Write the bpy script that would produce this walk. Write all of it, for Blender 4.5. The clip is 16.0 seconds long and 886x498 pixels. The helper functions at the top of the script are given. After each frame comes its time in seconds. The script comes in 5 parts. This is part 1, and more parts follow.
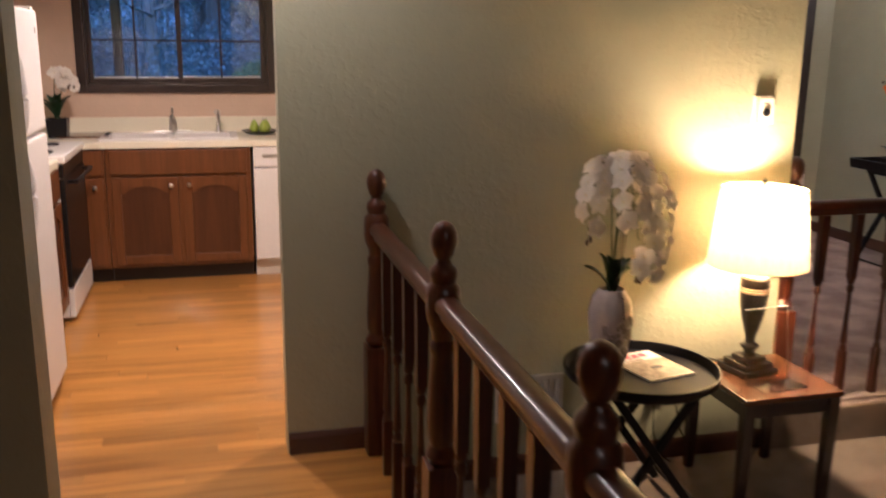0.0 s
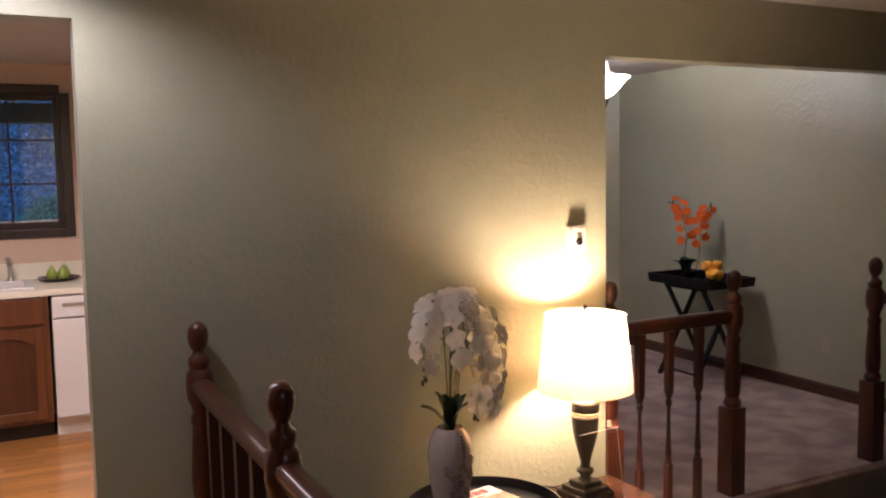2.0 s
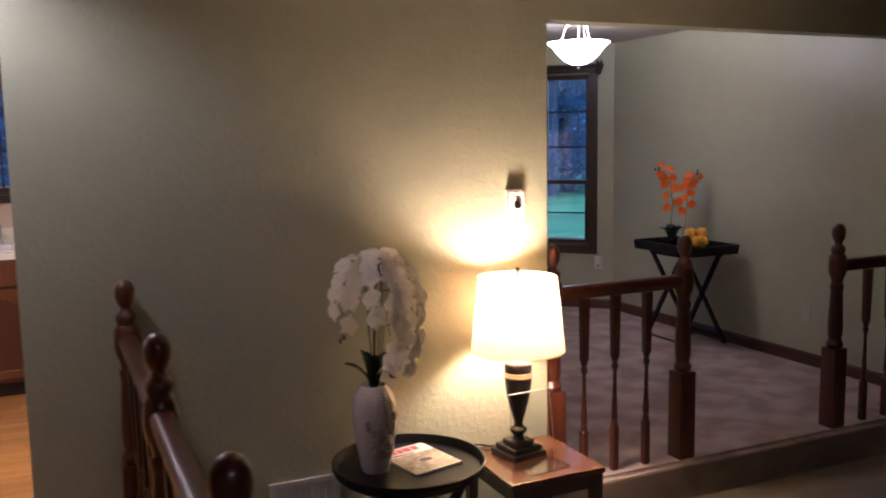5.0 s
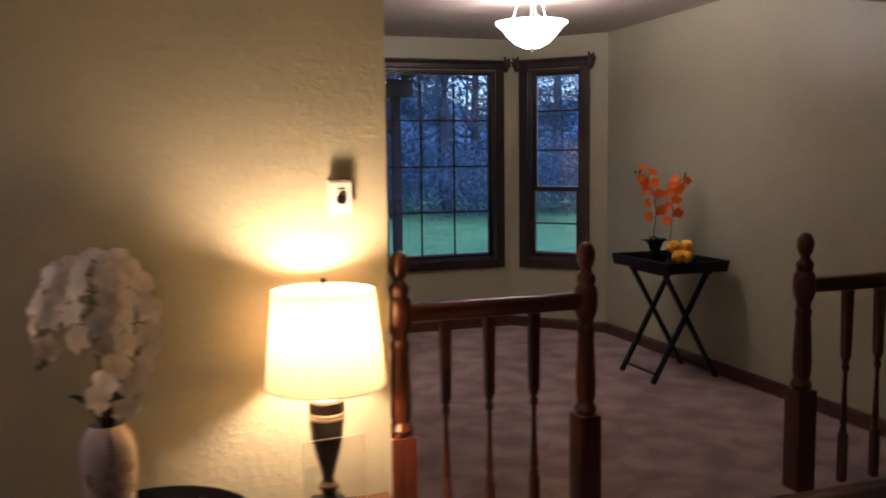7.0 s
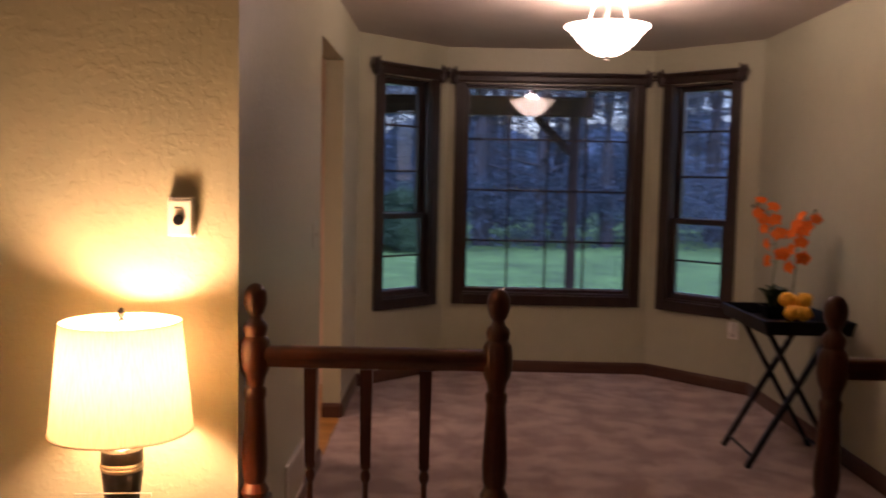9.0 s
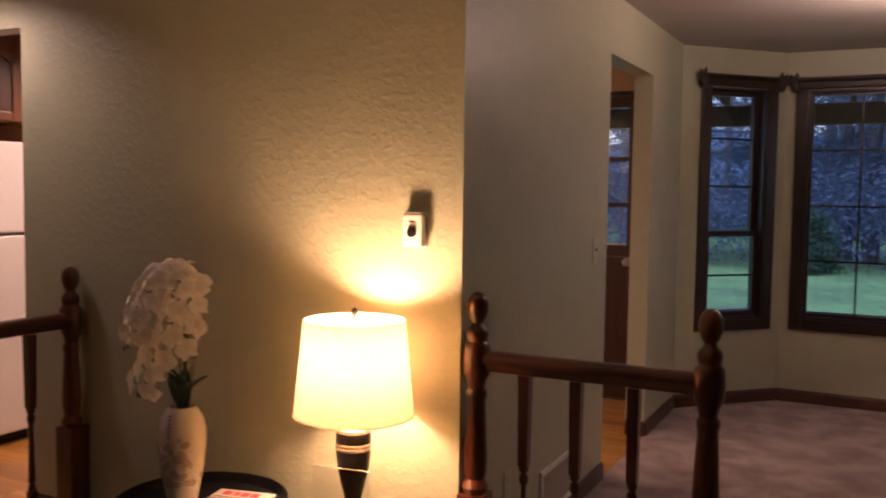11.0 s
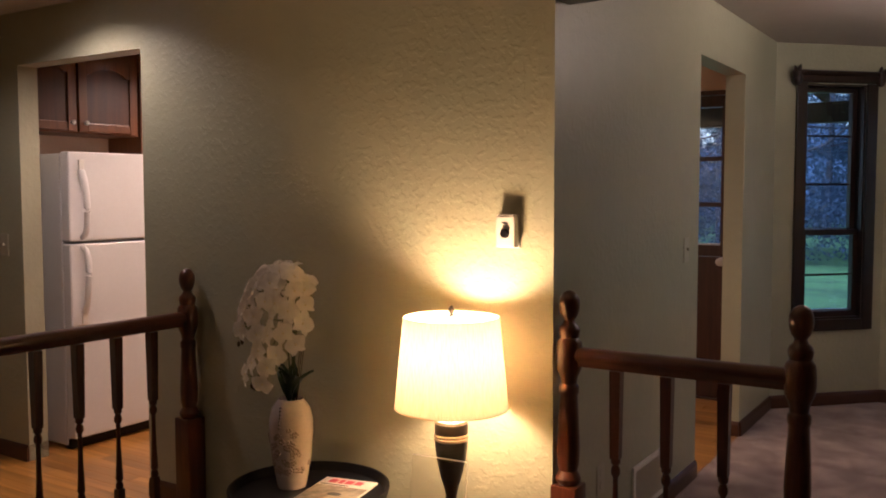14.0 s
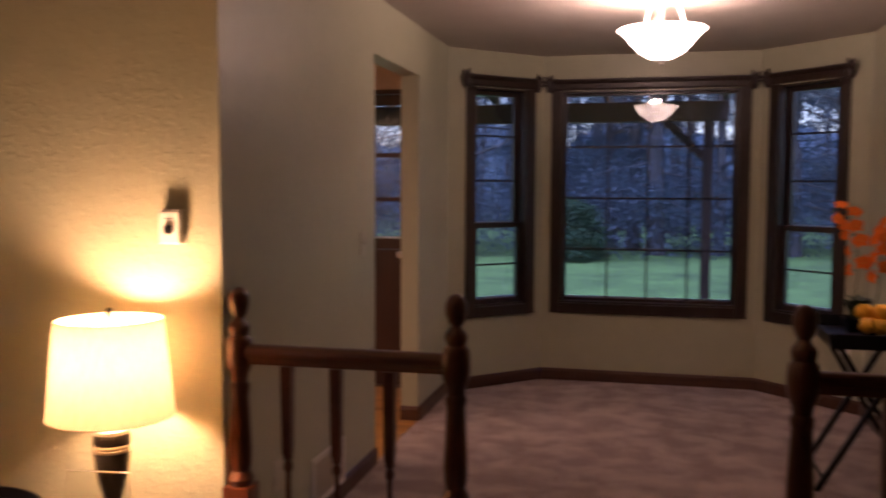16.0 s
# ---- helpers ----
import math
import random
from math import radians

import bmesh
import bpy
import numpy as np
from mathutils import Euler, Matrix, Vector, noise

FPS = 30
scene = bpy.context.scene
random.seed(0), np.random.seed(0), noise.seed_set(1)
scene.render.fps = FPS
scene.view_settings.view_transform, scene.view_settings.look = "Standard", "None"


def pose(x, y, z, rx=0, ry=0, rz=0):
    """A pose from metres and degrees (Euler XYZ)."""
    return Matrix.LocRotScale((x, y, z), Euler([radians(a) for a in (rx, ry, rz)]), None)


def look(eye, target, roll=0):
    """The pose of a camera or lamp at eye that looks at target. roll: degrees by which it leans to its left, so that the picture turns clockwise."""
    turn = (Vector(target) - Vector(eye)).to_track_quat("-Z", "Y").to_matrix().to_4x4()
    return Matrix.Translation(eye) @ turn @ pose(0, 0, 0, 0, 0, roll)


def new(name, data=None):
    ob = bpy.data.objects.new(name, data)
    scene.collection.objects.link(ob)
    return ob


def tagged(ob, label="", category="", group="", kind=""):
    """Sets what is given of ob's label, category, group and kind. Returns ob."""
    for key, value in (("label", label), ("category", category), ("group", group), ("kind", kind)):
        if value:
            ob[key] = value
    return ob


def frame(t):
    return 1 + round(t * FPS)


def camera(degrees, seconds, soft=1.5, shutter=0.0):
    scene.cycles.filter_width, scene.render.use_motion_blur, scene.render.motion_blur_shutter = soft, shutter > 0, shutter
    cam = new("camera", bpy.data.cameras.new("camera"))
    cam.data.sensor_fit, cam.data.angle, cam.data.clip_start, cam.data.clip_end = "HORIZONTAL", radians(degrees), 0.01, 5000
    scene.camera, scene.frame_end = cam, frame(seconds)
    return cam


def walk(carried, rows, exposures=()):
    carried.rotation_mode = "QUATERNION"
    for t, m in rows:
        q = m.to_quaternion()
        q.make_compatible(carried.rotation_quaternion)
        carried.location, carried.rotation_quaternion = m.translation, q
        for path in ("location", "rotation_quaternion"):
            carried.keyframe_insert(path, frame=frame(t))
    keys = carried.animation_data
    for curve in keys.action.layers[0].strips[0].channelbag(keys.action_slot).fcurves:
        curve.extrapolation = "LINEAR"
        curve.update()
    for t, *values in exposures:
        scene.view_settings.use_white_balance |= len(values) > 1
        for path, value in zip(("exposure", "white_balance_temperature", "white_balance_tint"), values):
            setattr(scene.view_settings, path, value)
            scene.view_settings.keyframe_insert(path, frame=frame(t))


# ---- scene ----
cam = camera(53.7, 16.0, soft=1.9, shutter=0.6)
EXPOSURES = [(0.0, 1.6, 5000, 22), (0.8, 1.4, 5700, 20), (2.0, 1.4, 4700, 26), (3.5, 1.4, 5200, 24), (6.0, 1.0, 4200, 30), (6.5, 0.93, 4700, 30), (7.5, 0.97, 5500, 36), (8.5, 1.02, 6000, 42), (9.5, 0.99, 6350, 52), (10.0, 1.0, 6400, 56), (12.5, 0.82, 5400, 30), (14.5, 0.82, 5400, 30), (15.0, 0.85, 5400, 36), (15.5, 0.88, 5950, 48), (16.0, 0.89, 6200, 51)]
PATH = [
    (0, (0.318, 0.273, 1.521), (0.811, 2.158, 1.068), 0.7),
    (0.5, (0.292, 0.531, 1.53), (0.755, 2.436, 1.134), -1.6),
    (1, (0.319, 0.687, 1.531), (0.831, 2.586, 1.17), -1.0),
    (1.5, (0.286, 0.57, 1.532), (1.043, 2.396, 1.229), -0.9),
    (2, (0.29, 0.369, 1.585), (1.194, 2.144, 1.404), -0.9),
    (2.5, (0.311, 0.156, 1.58), (1.073, 2.0, 1.448), 0.6),
    (3, (0.303, 0.102, 1.584), (1.037, 1.958, 1.451), -0.2),
    (3.5, (0.29, 0.091, 1.586), (1.089, 1.918, 1.431), -0.5),
    (6, (1.147, 0.267, 1.525), (1.941, 2.082, 1.248), -1.5),
    (6.5, (1.45, 0.382, 1.491), (2.145, 2.25, 1.325), -3.4),
    (7, (1.842, 0.48, 1.406), (2.471, 2.368, 1.202), -0.7),
    (7.5, (2.269, 0.588, 1.403), (2.867, 2.491, 1.248), 1.1),
    (8, (2.579, 0.632, 1.396), (3.047, 2.571, 1.243), -0.8),
    (8.5, (2.932, 0.674, 1.408), (3.162, 2.651, 1.206), -0.9),
    (9, (3.237, 0.805, 1.408), (3.221, 2.799, 1.252), 1.2),
    (9.5, (3.454, 0.836, 1.393), (3.084, 2.796, 1.247), -0.4),
    (10, (3.623, 0.925, 1.407), (3.021, 2.826, 1.255), 0.2),
    (12.5, (3.879, 0.726, 1.415), (2.805, 2.411, 1.331), -0.3),
    (13, (3.88, 0.726, 1.414), (2.805, 2.411, 1.32), -0.3),
    (13.5, (3.88, 0.721, 1.42), (2.778, 2.386, 1.312), -0.4),
    (14, (3.874, 0.733, 1.414), (2.795, 2.413, 1.287), -0.1),
    (14.5, (3.87, 0.729, 1.415), (2.803, 2.415, 1.275), 0.1),
    (15, (3.878, 0.755, 1.42), (2.957, 2.525, 1.282), 0.2),
    (15.5, (3.883, 0.789, 1.415), (3.198, 2.663, 1.273), 0.5),
    (16, (3.962, 0.792, 1.413), (3.504, 2.734, 1.275), 0.2),
]
walk(cam, [(t, look(eye, target, roll)) for t, eye, target, roll in PATH], EXPOSURES)

# ---- world and lights ----
world = bpy.data.worlds.new("dusk_world")
scene.world = world
world.use_nodes = True
wn = world.node_tree
sky = wn.nodes.new("ShaderNodeTexSky")
sky.sky_type, sky.sun_disc = "NISHITA", False
sky.sun_elevation, sky.sun_rotation = radians(35.0), radians(200.0)
sky.ozone_density, sky.dust_density, sky.air_density = 8.0, 0.3, 1.4
wn.links.new(sky.outputs[0], wn.nodes["Background"].inputs[0])
wn.nodes["Background"].inputs[1].default_value = 0.10

sun_data = bpy.data.lights.new("sun", "SUN")
sun_data.energy, sun_data.angle, sun_data.color = 5.0, radians(90), (0.42, 0.62, 1.0)
sun = new("sun", sun_data)
sun.matrix_world = look((0, 0, 30), (6, 14, 0))


def lamp(name, kind, at, watts, color, size=0.05, target=None, cone=90, blend=0.5):
    d = bpy.data.lights.new(name, kind)
    d.energy, d.color = watts, color
    if kind == "AREA":
        d.shape, d.size = "DISK", size
    else:
        d.shadow_soft_size = size
    if kind == "SPOT":
        d.spot_size, d.spot_blend = radians(cone), blend
    ob = new(name, d)
    ob.matrix_world = look(at, target) if target else pose(*at)
    return ob


WARM = (1.0, 0.66, 0.29)
lamp("bulb_table_lamp", "POINT", (2.342, 3.168, 0.888), 27.0, WARM, 0.06)
lamp("bulb_recessed", "SPOT", (0.32, 3.02, 2.335), 24.0, (1.0, 0.79, 0.55), 0.06, (0.32, 3.02, 0), 150, 0.6)
lamp("bulb_pendant", "POINT", (4.004, 5.278, 2.22), 19.0, (1.0, 0.80, 0.54), 0.05)
lamp("bulb_kitchen", "SPOT", (0.0, 4.70, 2.295), 66.0, (1.0, 0.72, 0.45), 0.06, (0.0, 4.70, 0), 165, 0.6)
# Added lamp, itself never in view, that brightens kitchen and doorway.
lamp("fill_hall", "SPOT", (1.06, 3.95, 2.295), 48.0, (1.0, 0.68, 0.38), 0.06, (1.06, 3.95, 0), 165, 0.6)
# Unseen fill added over the entry to lift the room; it has no fixture.
lamp("fill_entry", "AREA", (0.9, -1.2, 2.32), 4.0, (1.0, 0.76, 0.50), 0.3, (0.9, -1.2, 0))


# ---- materials ----
def mat(name, color, rough=0.5, metal=0.0, var=0.12, scale=6.0, fine=60.0, bump=0.0, bump_scale=120.0, coat=0.0, dist=0.002, spec=0.5):
    """A surface with variation at two scales and a fine relief."""
    m = bpy.data.materials.new(name)
    m.use_nodes = True
    nt = m.node_tree
    b = nt.nodes["Principled BSDF"]
    b.inputs["Roughness"].default_value, b.inputs["Metallic"].default_value = rough, metal
    b.inputs["Coat Weight"].default_value = coat
    b.inputs["Coat Roughness"].default_value = 0.12
    b.inputs["Specular IOR Level"].default_value = spec
    tc = nt.nodes.new("ShaderNodeTexCoord")
    n1, n2 = nt.nodes.new("ShaderNodeTexNoise"), nt.nodes.new("ShaderNodeTexNoise")
    n1.inputs["Scale"].default_value, n2.inputs["Scale"].default_value = scale, fine
    n1.inputs["Detail"].default_value = n2.inputs["Detail"].default_value = 4
    nt.links.new(tc.outputs["Object"], n1.inputs["Vector"])
    nt.links.new(tc.outputs["Object"], n2.inputs["Vector"])
    ad = nt.nodes.new("ShaderNodeMath")
    nt.links.new(n1.outputs["Fac"], ad.inputs[0])
    nt.links.new(n2.outputs["Fac"], ad.inputs[1])
    mp = nt.nodes.new("ShaderNodeMapRange")
    mp.inputs["From Min"].default_value, mp.inputs["From Max"].default_value = 0.6, 1.4
    mp.inputs["To Min"].default_value, mp.inputs["To Max"].default_value = 1 - var, 1 + var
    nt.links.new(ad.outputs[0], mp.inputs["Value"])
    mx = nt.nodes.new("ShaderNodeMix")
    mx.data_type, mx.blend_type = "RGBA", "MULTIPLY"
    mx.inputs["Factor"].default_value = 1.0
    mx.inputs["A"].default_value = (*color, 1)
    nt.links.new(mp.outputs[0], mx.inputs["B"])
    nt.links.new(mx.outputs["Result"], b.inputs["Base Color"])
    if bump:
        n3 = nt.nodes.new("ShaderNodeTexNoise")
        n3.inputs["Scale"].default_value, n3.inputs["Detail"].default_value = bump_scale, 3
        nt.links.new(tc.outputs["Object"], n3.inputs["Vector"])
        bp = nt.nodes.new("ShaderNodeBump")
        bp.inputs["Strength"].default_value, bp.inputs["Distance"].default_value = bump, dist
        nt.links.new(n3.outputs["Fac"], bp.inputs["Height"])
        nt.links.new(bp.outputs[0], b.inputs["Normal"])
    return m


def wood(name, dark, light, rough=0.3, coat=0.3, along=0, grain=14.0, per_piece=0.0):
    """Stained wood with long grain; per_piece varies the tone from board to board."""
    m = bpy.data.materials.new(name)
    m.use_nodes = True
    nt = m.node_tree
    b = nt.nodes["Principled BSDF"]
    b.inputs["Roughness"].default_value = rough
    b.inputs["Coat Weight"].default_value, b.inputs["Coat Roughness"].default_value = coat, 0.1
    tc, mg = nt.nodes.new("ShaderNodeTexCoord"), nt.nodes.new("ShaderNodeMapping")
    sc = [grain, grain, grain]
    sc[along] = grain * 0.06
    mg.inputs["Scale"].default_value = sc
    nt.links.new(tc.outputs["Object"], mg.inputs["Vector"])
    n1, n2 = nt.nodes.new("ShaderNodeTexNoise"), nt.nodes.new("ShaderNodeTexNoise")
    n1.inputs["Scale"].default_value, n1.inputs["Detail"].default_value, n1.inputs["Distortion"].default_value = 1.0, 6, 1.2
    n2.inputs["Scale"].default_value, n2.inputs["Detail"].default_value = 7.0, 5
    nt.links.new(mg.outputs[0], n1.inputs["Vector"])
    nt.links.new(mg.outputs[0], n2.inputs["Vector"])
    ad = nt.nodes.new("ShaderNodeMath")
    ad.operation = "MULTIPLY_ADD"
    ad.inputs[1].default_value = 0.45
    nt.links.new(n2.outputs["Fac"], ad.inputs[0])
    nt.links.new(n1.outputs["Fac"], ad.inputs[2])
    rp = nt.nodes.new("ShaderNodeValToRGB")
    rp.color_ramp.elements[0].position, rp.color_ramp.elements[0].color = 0.45, (*dark, 1)
    rp.color_ramp.elements[1].position, rp.color_ramp.elements[1].color = 0.95, (*light, 1)
    nt.links.new(ad.outputs[0], rp.inputs[0])
    out = rp.outputs[0]
    if per_piece:
        oi, mp, mx = nt.nodes.new("ShaderNodeObjectInfo"), nt.nodes.new("ShaderNodeMapRange"), nt.nodes.new("ShaderNodeMix")
        mp.inputs["To Min"].default_value, mp.inputs["To Max"].default_value = 1 - per_piece, 1 + per_piece
        nt.links.new(oi.outputs["Random"], mp.inputs["Value"])
        mx.data_type, mx.blend_type = "RGBA", "MULTIPLY"
        mx.inputs["Factor"].default_value = 1.0
        nt.links.new(out, mx.inputs["A"])
        nt.links.new(mp.outputs[0], mx.inputs["B"])
        out = mx.outputs["Result"]
        ao = nt.nodes.new("ShaderNodeVectorMath")
        ao.operation = "SCALE"
        ao.inputs[0].default_value = (37.0, 53.0, 17.0)
        nt.links.new(oi.outputs["Random"], ao.inputs["Scale"])
        nt.links.new(ao.outputs[0], mg.inputs["Location"])
    nt.links.new(out, b.inputs["Base Color"])
    bp = nt.nodes.new("ShaderNodeBump")
    bp.inputs["Strength"].default_value, bp.inputs["Distance"].default_value = 0.15, 0.001
    nt.links.new(n2.outputs["Fac"], bp.inputs["Height"])
    nt.links.new(bp.outputs[0], b.inputs["Normal"])
    return m


def paint(name, color, rough=0.42, strength=0.5):
    """Knock-down textured wall paint: broad splats and fine peel."""
    m = mat(name, color, rough, var=0.05, scale=1.5, fine=9.0)
    nt = m.node_tree
    b = nt.nodes["Principled BSDF"]
    tc = nt.nodes.new("ShaderNodeTexCoord")
    n1, n2 = nt.nodes.new("ShaderNodeTexNoise"), nt.nodes.new("ShaderNodeTexNoise")
    n1.inputs["Scale"].default_value, n1.inputs["Detail"].default_value = 34, 2
    n2.inputs["Scale"].default_value, n2.inputs["Detail"].default_value = 95, 3
    rp = nt.nodes.new("ShaderNodeMapRange")
    rp.interpolation_type = "SMOOTHSTEP"
    rp.inputs["From Min"].default_value, rp.inputs["From Max"].default_value = 0.47, 0.60
    ad = nt.nodes.new("ShaderNodeMath")
    ad.operation = "MULTIPLY_ADD"
    ad.inputs[1].default_value = 0.25
    nt.links.new(tc.outputs["Object"], n1.inputs["Vector"])
    nt.links.new(tc.outputs["Object"], n2.inputs["Vector"])
    nt.links.new(n1.outputs["Fac"], rp.inputs["Value"])
    nt.links.new(n2.outputs["Fac"], ad.inputs[0])
    nt.links.new(rp.outputs[0], ad.inputs[2])
    bp = nt.nodes.new("ShaderNodeBump")
    bp.inputs["Strength"].default_value, bp.inputs["Distance"].default_value = strength, 0.0012
    nt.links.new(ad.outputs[0], bp.inputs["Height"])
    nt.links.new(bp.outputs[0], b.inputs["Normal"])
    return m


def carpet_mat(name, c1, c2):
    m = mat(name, c1, 0.95, var=0.22, scale=3.0, fine=220.0, bump=0.9, bump_scale=420.0, dist=0.006, spec=0.1)
    nt = m.node_tree
    b = nt.nodes["Principled BSDF"]
    b.inputs["Sheen Weight"].default_value = 0.3
    tc, n = nt.nodes.new("ShaderNodeTexCoord"), nt.nodes.new("ShaderNodeTexNoise")
    n.inputs["Scale"].default_value, n.inputs["Detail"].default_value, n.inputs["Distortion"].default_value = 5.0, 5, 0.2
    nt.links.new(tc.outputs["Object"], n.inputs["Vector"])
    mp = nt.nodes.new("ShaderNodeMapRange")
    mp.inputs["From Min"].default_value, mp.inputs["From Max"].default_value = 0.4, 0.62
    nt.links.new(n.outputs["Fac"], mp.inputs["Value"])
    mx = next(q for q in nt.nodes if q.bl_idname == "ShaderNodeMix")
    m2 = nt.nodes.new("ShaderNodeMix")
    m2.data_type = "RGBA"
    m2.inputs["A"].default_value, m2.inputs["B"].default_value = (*c1, 1), (*c2, 1)
    nt.links.new(mp.outputs[0], m2.inputs["Factor"])
    nt.links.new(m2.outputs["Result"], mx.inputs["A"])
    return m


def glass_mat(name, tint=(0.9, 0.95, 1.0), rough=0.0):
    m = bpy.data.materials.new(name)
    m.use_nodes = True
    b = m.node_tree.nodes["Principled BSDF"]
    b.inputs["Base Color"].default_value = (*tint, 1)
    b.inputs["Roughness"].default_value, b.inputs["Transmission Weight"].default_value, b.inputs["IOR"].default_value = rough, 1.0, 1.45
    return m


def glow(name, color, strength, base=(0.8, 0.78, 0.72)):
    m = bpy.data.materials.new(name)
    m.use_nodes = True
    b = m.node_tree.nodes["Principled BSDF"]
    b.inputs["Base Color"].default_value = (*base, 1)
    b.inputs["Emission Color"].default_value = (*color, 1)
    b.inputs["Emission Strength"].default_value = strength
    return m


def fabric_shade(name, color, through_amount=0.62):
    """Thin woven cloth that lets light through."""
    m = bpy.data.materials.new(name)
    m.use_nodes = True
    nt = m.node_tree
    nt.nodes.remove(nt.nodes["Principled BSDF"])
    di, tr, mx = nt.nodes.new("ShaderNodeBsdfDiffuse"), nt.nodes.new("ShaderNodeBsdfTranslucent"), nt.nodes.new("ShaderNodeMixShader")
    tc, mg, n = nt.nodes.new("ShaderNodeTexCoord"), nt.nodes.new("ShaderNodeMapping"), nt.nodes.new("ShaderNodeTexNoise")
    mg.inputs["Scale"].default_value = (240, 240, 7)
    n.inputs["Scale"].default_value, n.inputs["Detail"].default_value = 1.0, 4
    nt.links.new(tc.outputs["Object"], mg.inputs["Vector"])
    nt.links.new(mg.outputs[0], n.inputs["Vector"])
    rp = nt.nodes.new("ShaderNodeValToRGB")
    rp.color_ramp.elements[0].color = (color[0] * 0.86, color[1] * 0.83, color[2] * 0.78, 1)
    rp.color_ramp.elements[1].color = (*color, 1)
    rp.color_ramp.elements[0].position, rp.color_ramp.elements[1].position = 0.3, 0.6
    nt.links.new(n.outputs["Fac"], rp.inputs[0])
    nt.links.new(rp.outputs[0], di.inputs["Color"])
    nt.links.new(rp.outputs[0], tr.inputs["Color"])
    mx.inputs[0].default_value = through_amount
    nt.links.new(di.outputs[0], mx.inputs[1])
    nt.links.new(tr.outputs[0], mx.inputs[2])
    nt.links.new(mx.outputs[0], nt.nodes["Material Output"].inputs["Surface"])
    return m


SAGE = paint("sage_paint", (0.400, 0.392, 0.268), strength=0.46)
PEACH = paint("peach_paint", (0.60, 0.45, 0.33), strength=0.25)
CEIL = mat("ceiling_white", (0.54, 0.485, 0.425), 0.85, var=0.05, bump=0.6, bump_scale=90.0, dist=0.004)
RAILWOOD = wood("cherry_stained_wood", (0.036, 0.008, 0.003), (0.098, 0.026, 0.010), 0.30, 0.35, along=2, grain=30)
RAILWOOD_X = wood("cherry_stained_rail", (0.036, 0.008, 0.003), (0.098, 0.026, 0.010), 0.30, 0.35, along=0, grain=30)
RAILWOOD_Y = wood("cherry_stained_handrail", (0.036, 0.008, 0.003), (0.098, 0.026, 0.010), 0.30, 0.35, along=1, grain=30)
BASEWOOD = wood("baseboard_wood", (0.045, 0.015, 0.008), (0.095, 0.036, 0.018), 0.4, 0.2, along=0, grain=22)
DOORWOOD = wood("door_wood", (0.022, 0.006, 0.003), (0.055, 0.016, 0.008), 0.4, 0.2, along=2, grain=24)
WINWOOD = wood("dark_window_wood", (0.011, 0.005, 0.004), (0.030, 0.013, 0.008), 0.38, 0.2, along=2, grain=24)
OAK = wood("oak_floor", (0.25, 0.100, 0.014), (0.55, 0.265, 0.050), 0.30, 0.3, along=0, grain=9, per_piece=0.17)
CABWOOD = wood("oak_cabinet", (0.085, 0.029, 0.007), (0.150, 0.053, 0.013), 0.38, 0.2, along=2, grain=18)
# Cabinet oak at about half brightness: the recess's shade is in the colour.
CABPANEL = wood("shaded_oak_panel", (0.046, 0.014, 0.004), (0.080, 0.026, 0.007), 0.4, 0.2, along=2, grain=18)
TOEKICK = mat("toe_kick", (0.018, 0.010, 0.007), 0.6)
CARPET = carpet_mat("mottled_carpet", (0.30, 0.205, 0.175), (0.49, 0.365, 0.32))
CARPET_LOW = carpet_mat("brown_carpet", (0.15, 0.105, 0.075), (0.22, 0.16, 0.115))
WHITE = mat("white_enamel", (0.72, 0.70, 0.68), 0.3, var=0.03, bump=0.15, bump_scale=300)
BEIGEPL = mat("beige_plastic", (0.46, 0.44, 0.34), 0.4, var=0.03)
WHITEPL = mat("white_plastic", (0.75, 0.72, 0.66), 0.35, var=0.03)
COUNTER = mat("cream_laminate", (0.72, 0.68, 0.54), 0.35, var=0.05, fine=200)
CHROME = mat("brushed_metal", (0.55, 0.53, 0.5), 0.28, metal=1.0, var=0.05)
BLACKGL = mat("black_glass", (0.010, 0.009, 0.009), 0.3, var=0.1, spec=0.25)
BLACK = mat("black_wood", (0.006, 0.0055, 0.007), 0.40, var=0.25, spec=0.22)
ETOP = wood("table_top_wood", (0.062, 0.023, 0.008), (0.125, 0.050, 0.017), 0.25, 0.35, along=0, grain=16)
ELEG = wood("table_leg_wood", (0.018, 0.007, 0.004), (0.040, 0.015, 0.008), 0.35, 0.3, along=2, grain=22)
GLASS = glass_mat("window_glass")
ACRYL = glass_mat("clear_acrylic", (0.97, 0.97, 0.97))
EDGE_GLINT = mat("edge_glint", (0.8, 0.8, 0.78), 0.25)
SHADE = fabric_shade("linen_shade", (0.70, 0.555, 0.35), 0.18)
BOWL = glow("frosted_bowl", (1.0, 0.80, 0.54), 7.5)
CERAMIC = mat("cream_ceramic", (0.55, 0.47, 0.42), 0.22, var=0.08, coat=0.4)
# Vase cream made darker, so relief shading and outlines sit in the colour.
RELIEF = mat("shaded_relief", (0.36, 0.29, 0.25), 0.25, var=0.15, coat=0.4)
BRONZE = mat("aged_bronze", (0.011, 0.008, 0.007), 0.38, var=0.3, coat=0.1)
PEWTER = mat("pewter", (0.42, 0.39, 0.35), 0.35, metal=0.7, var=0.1)
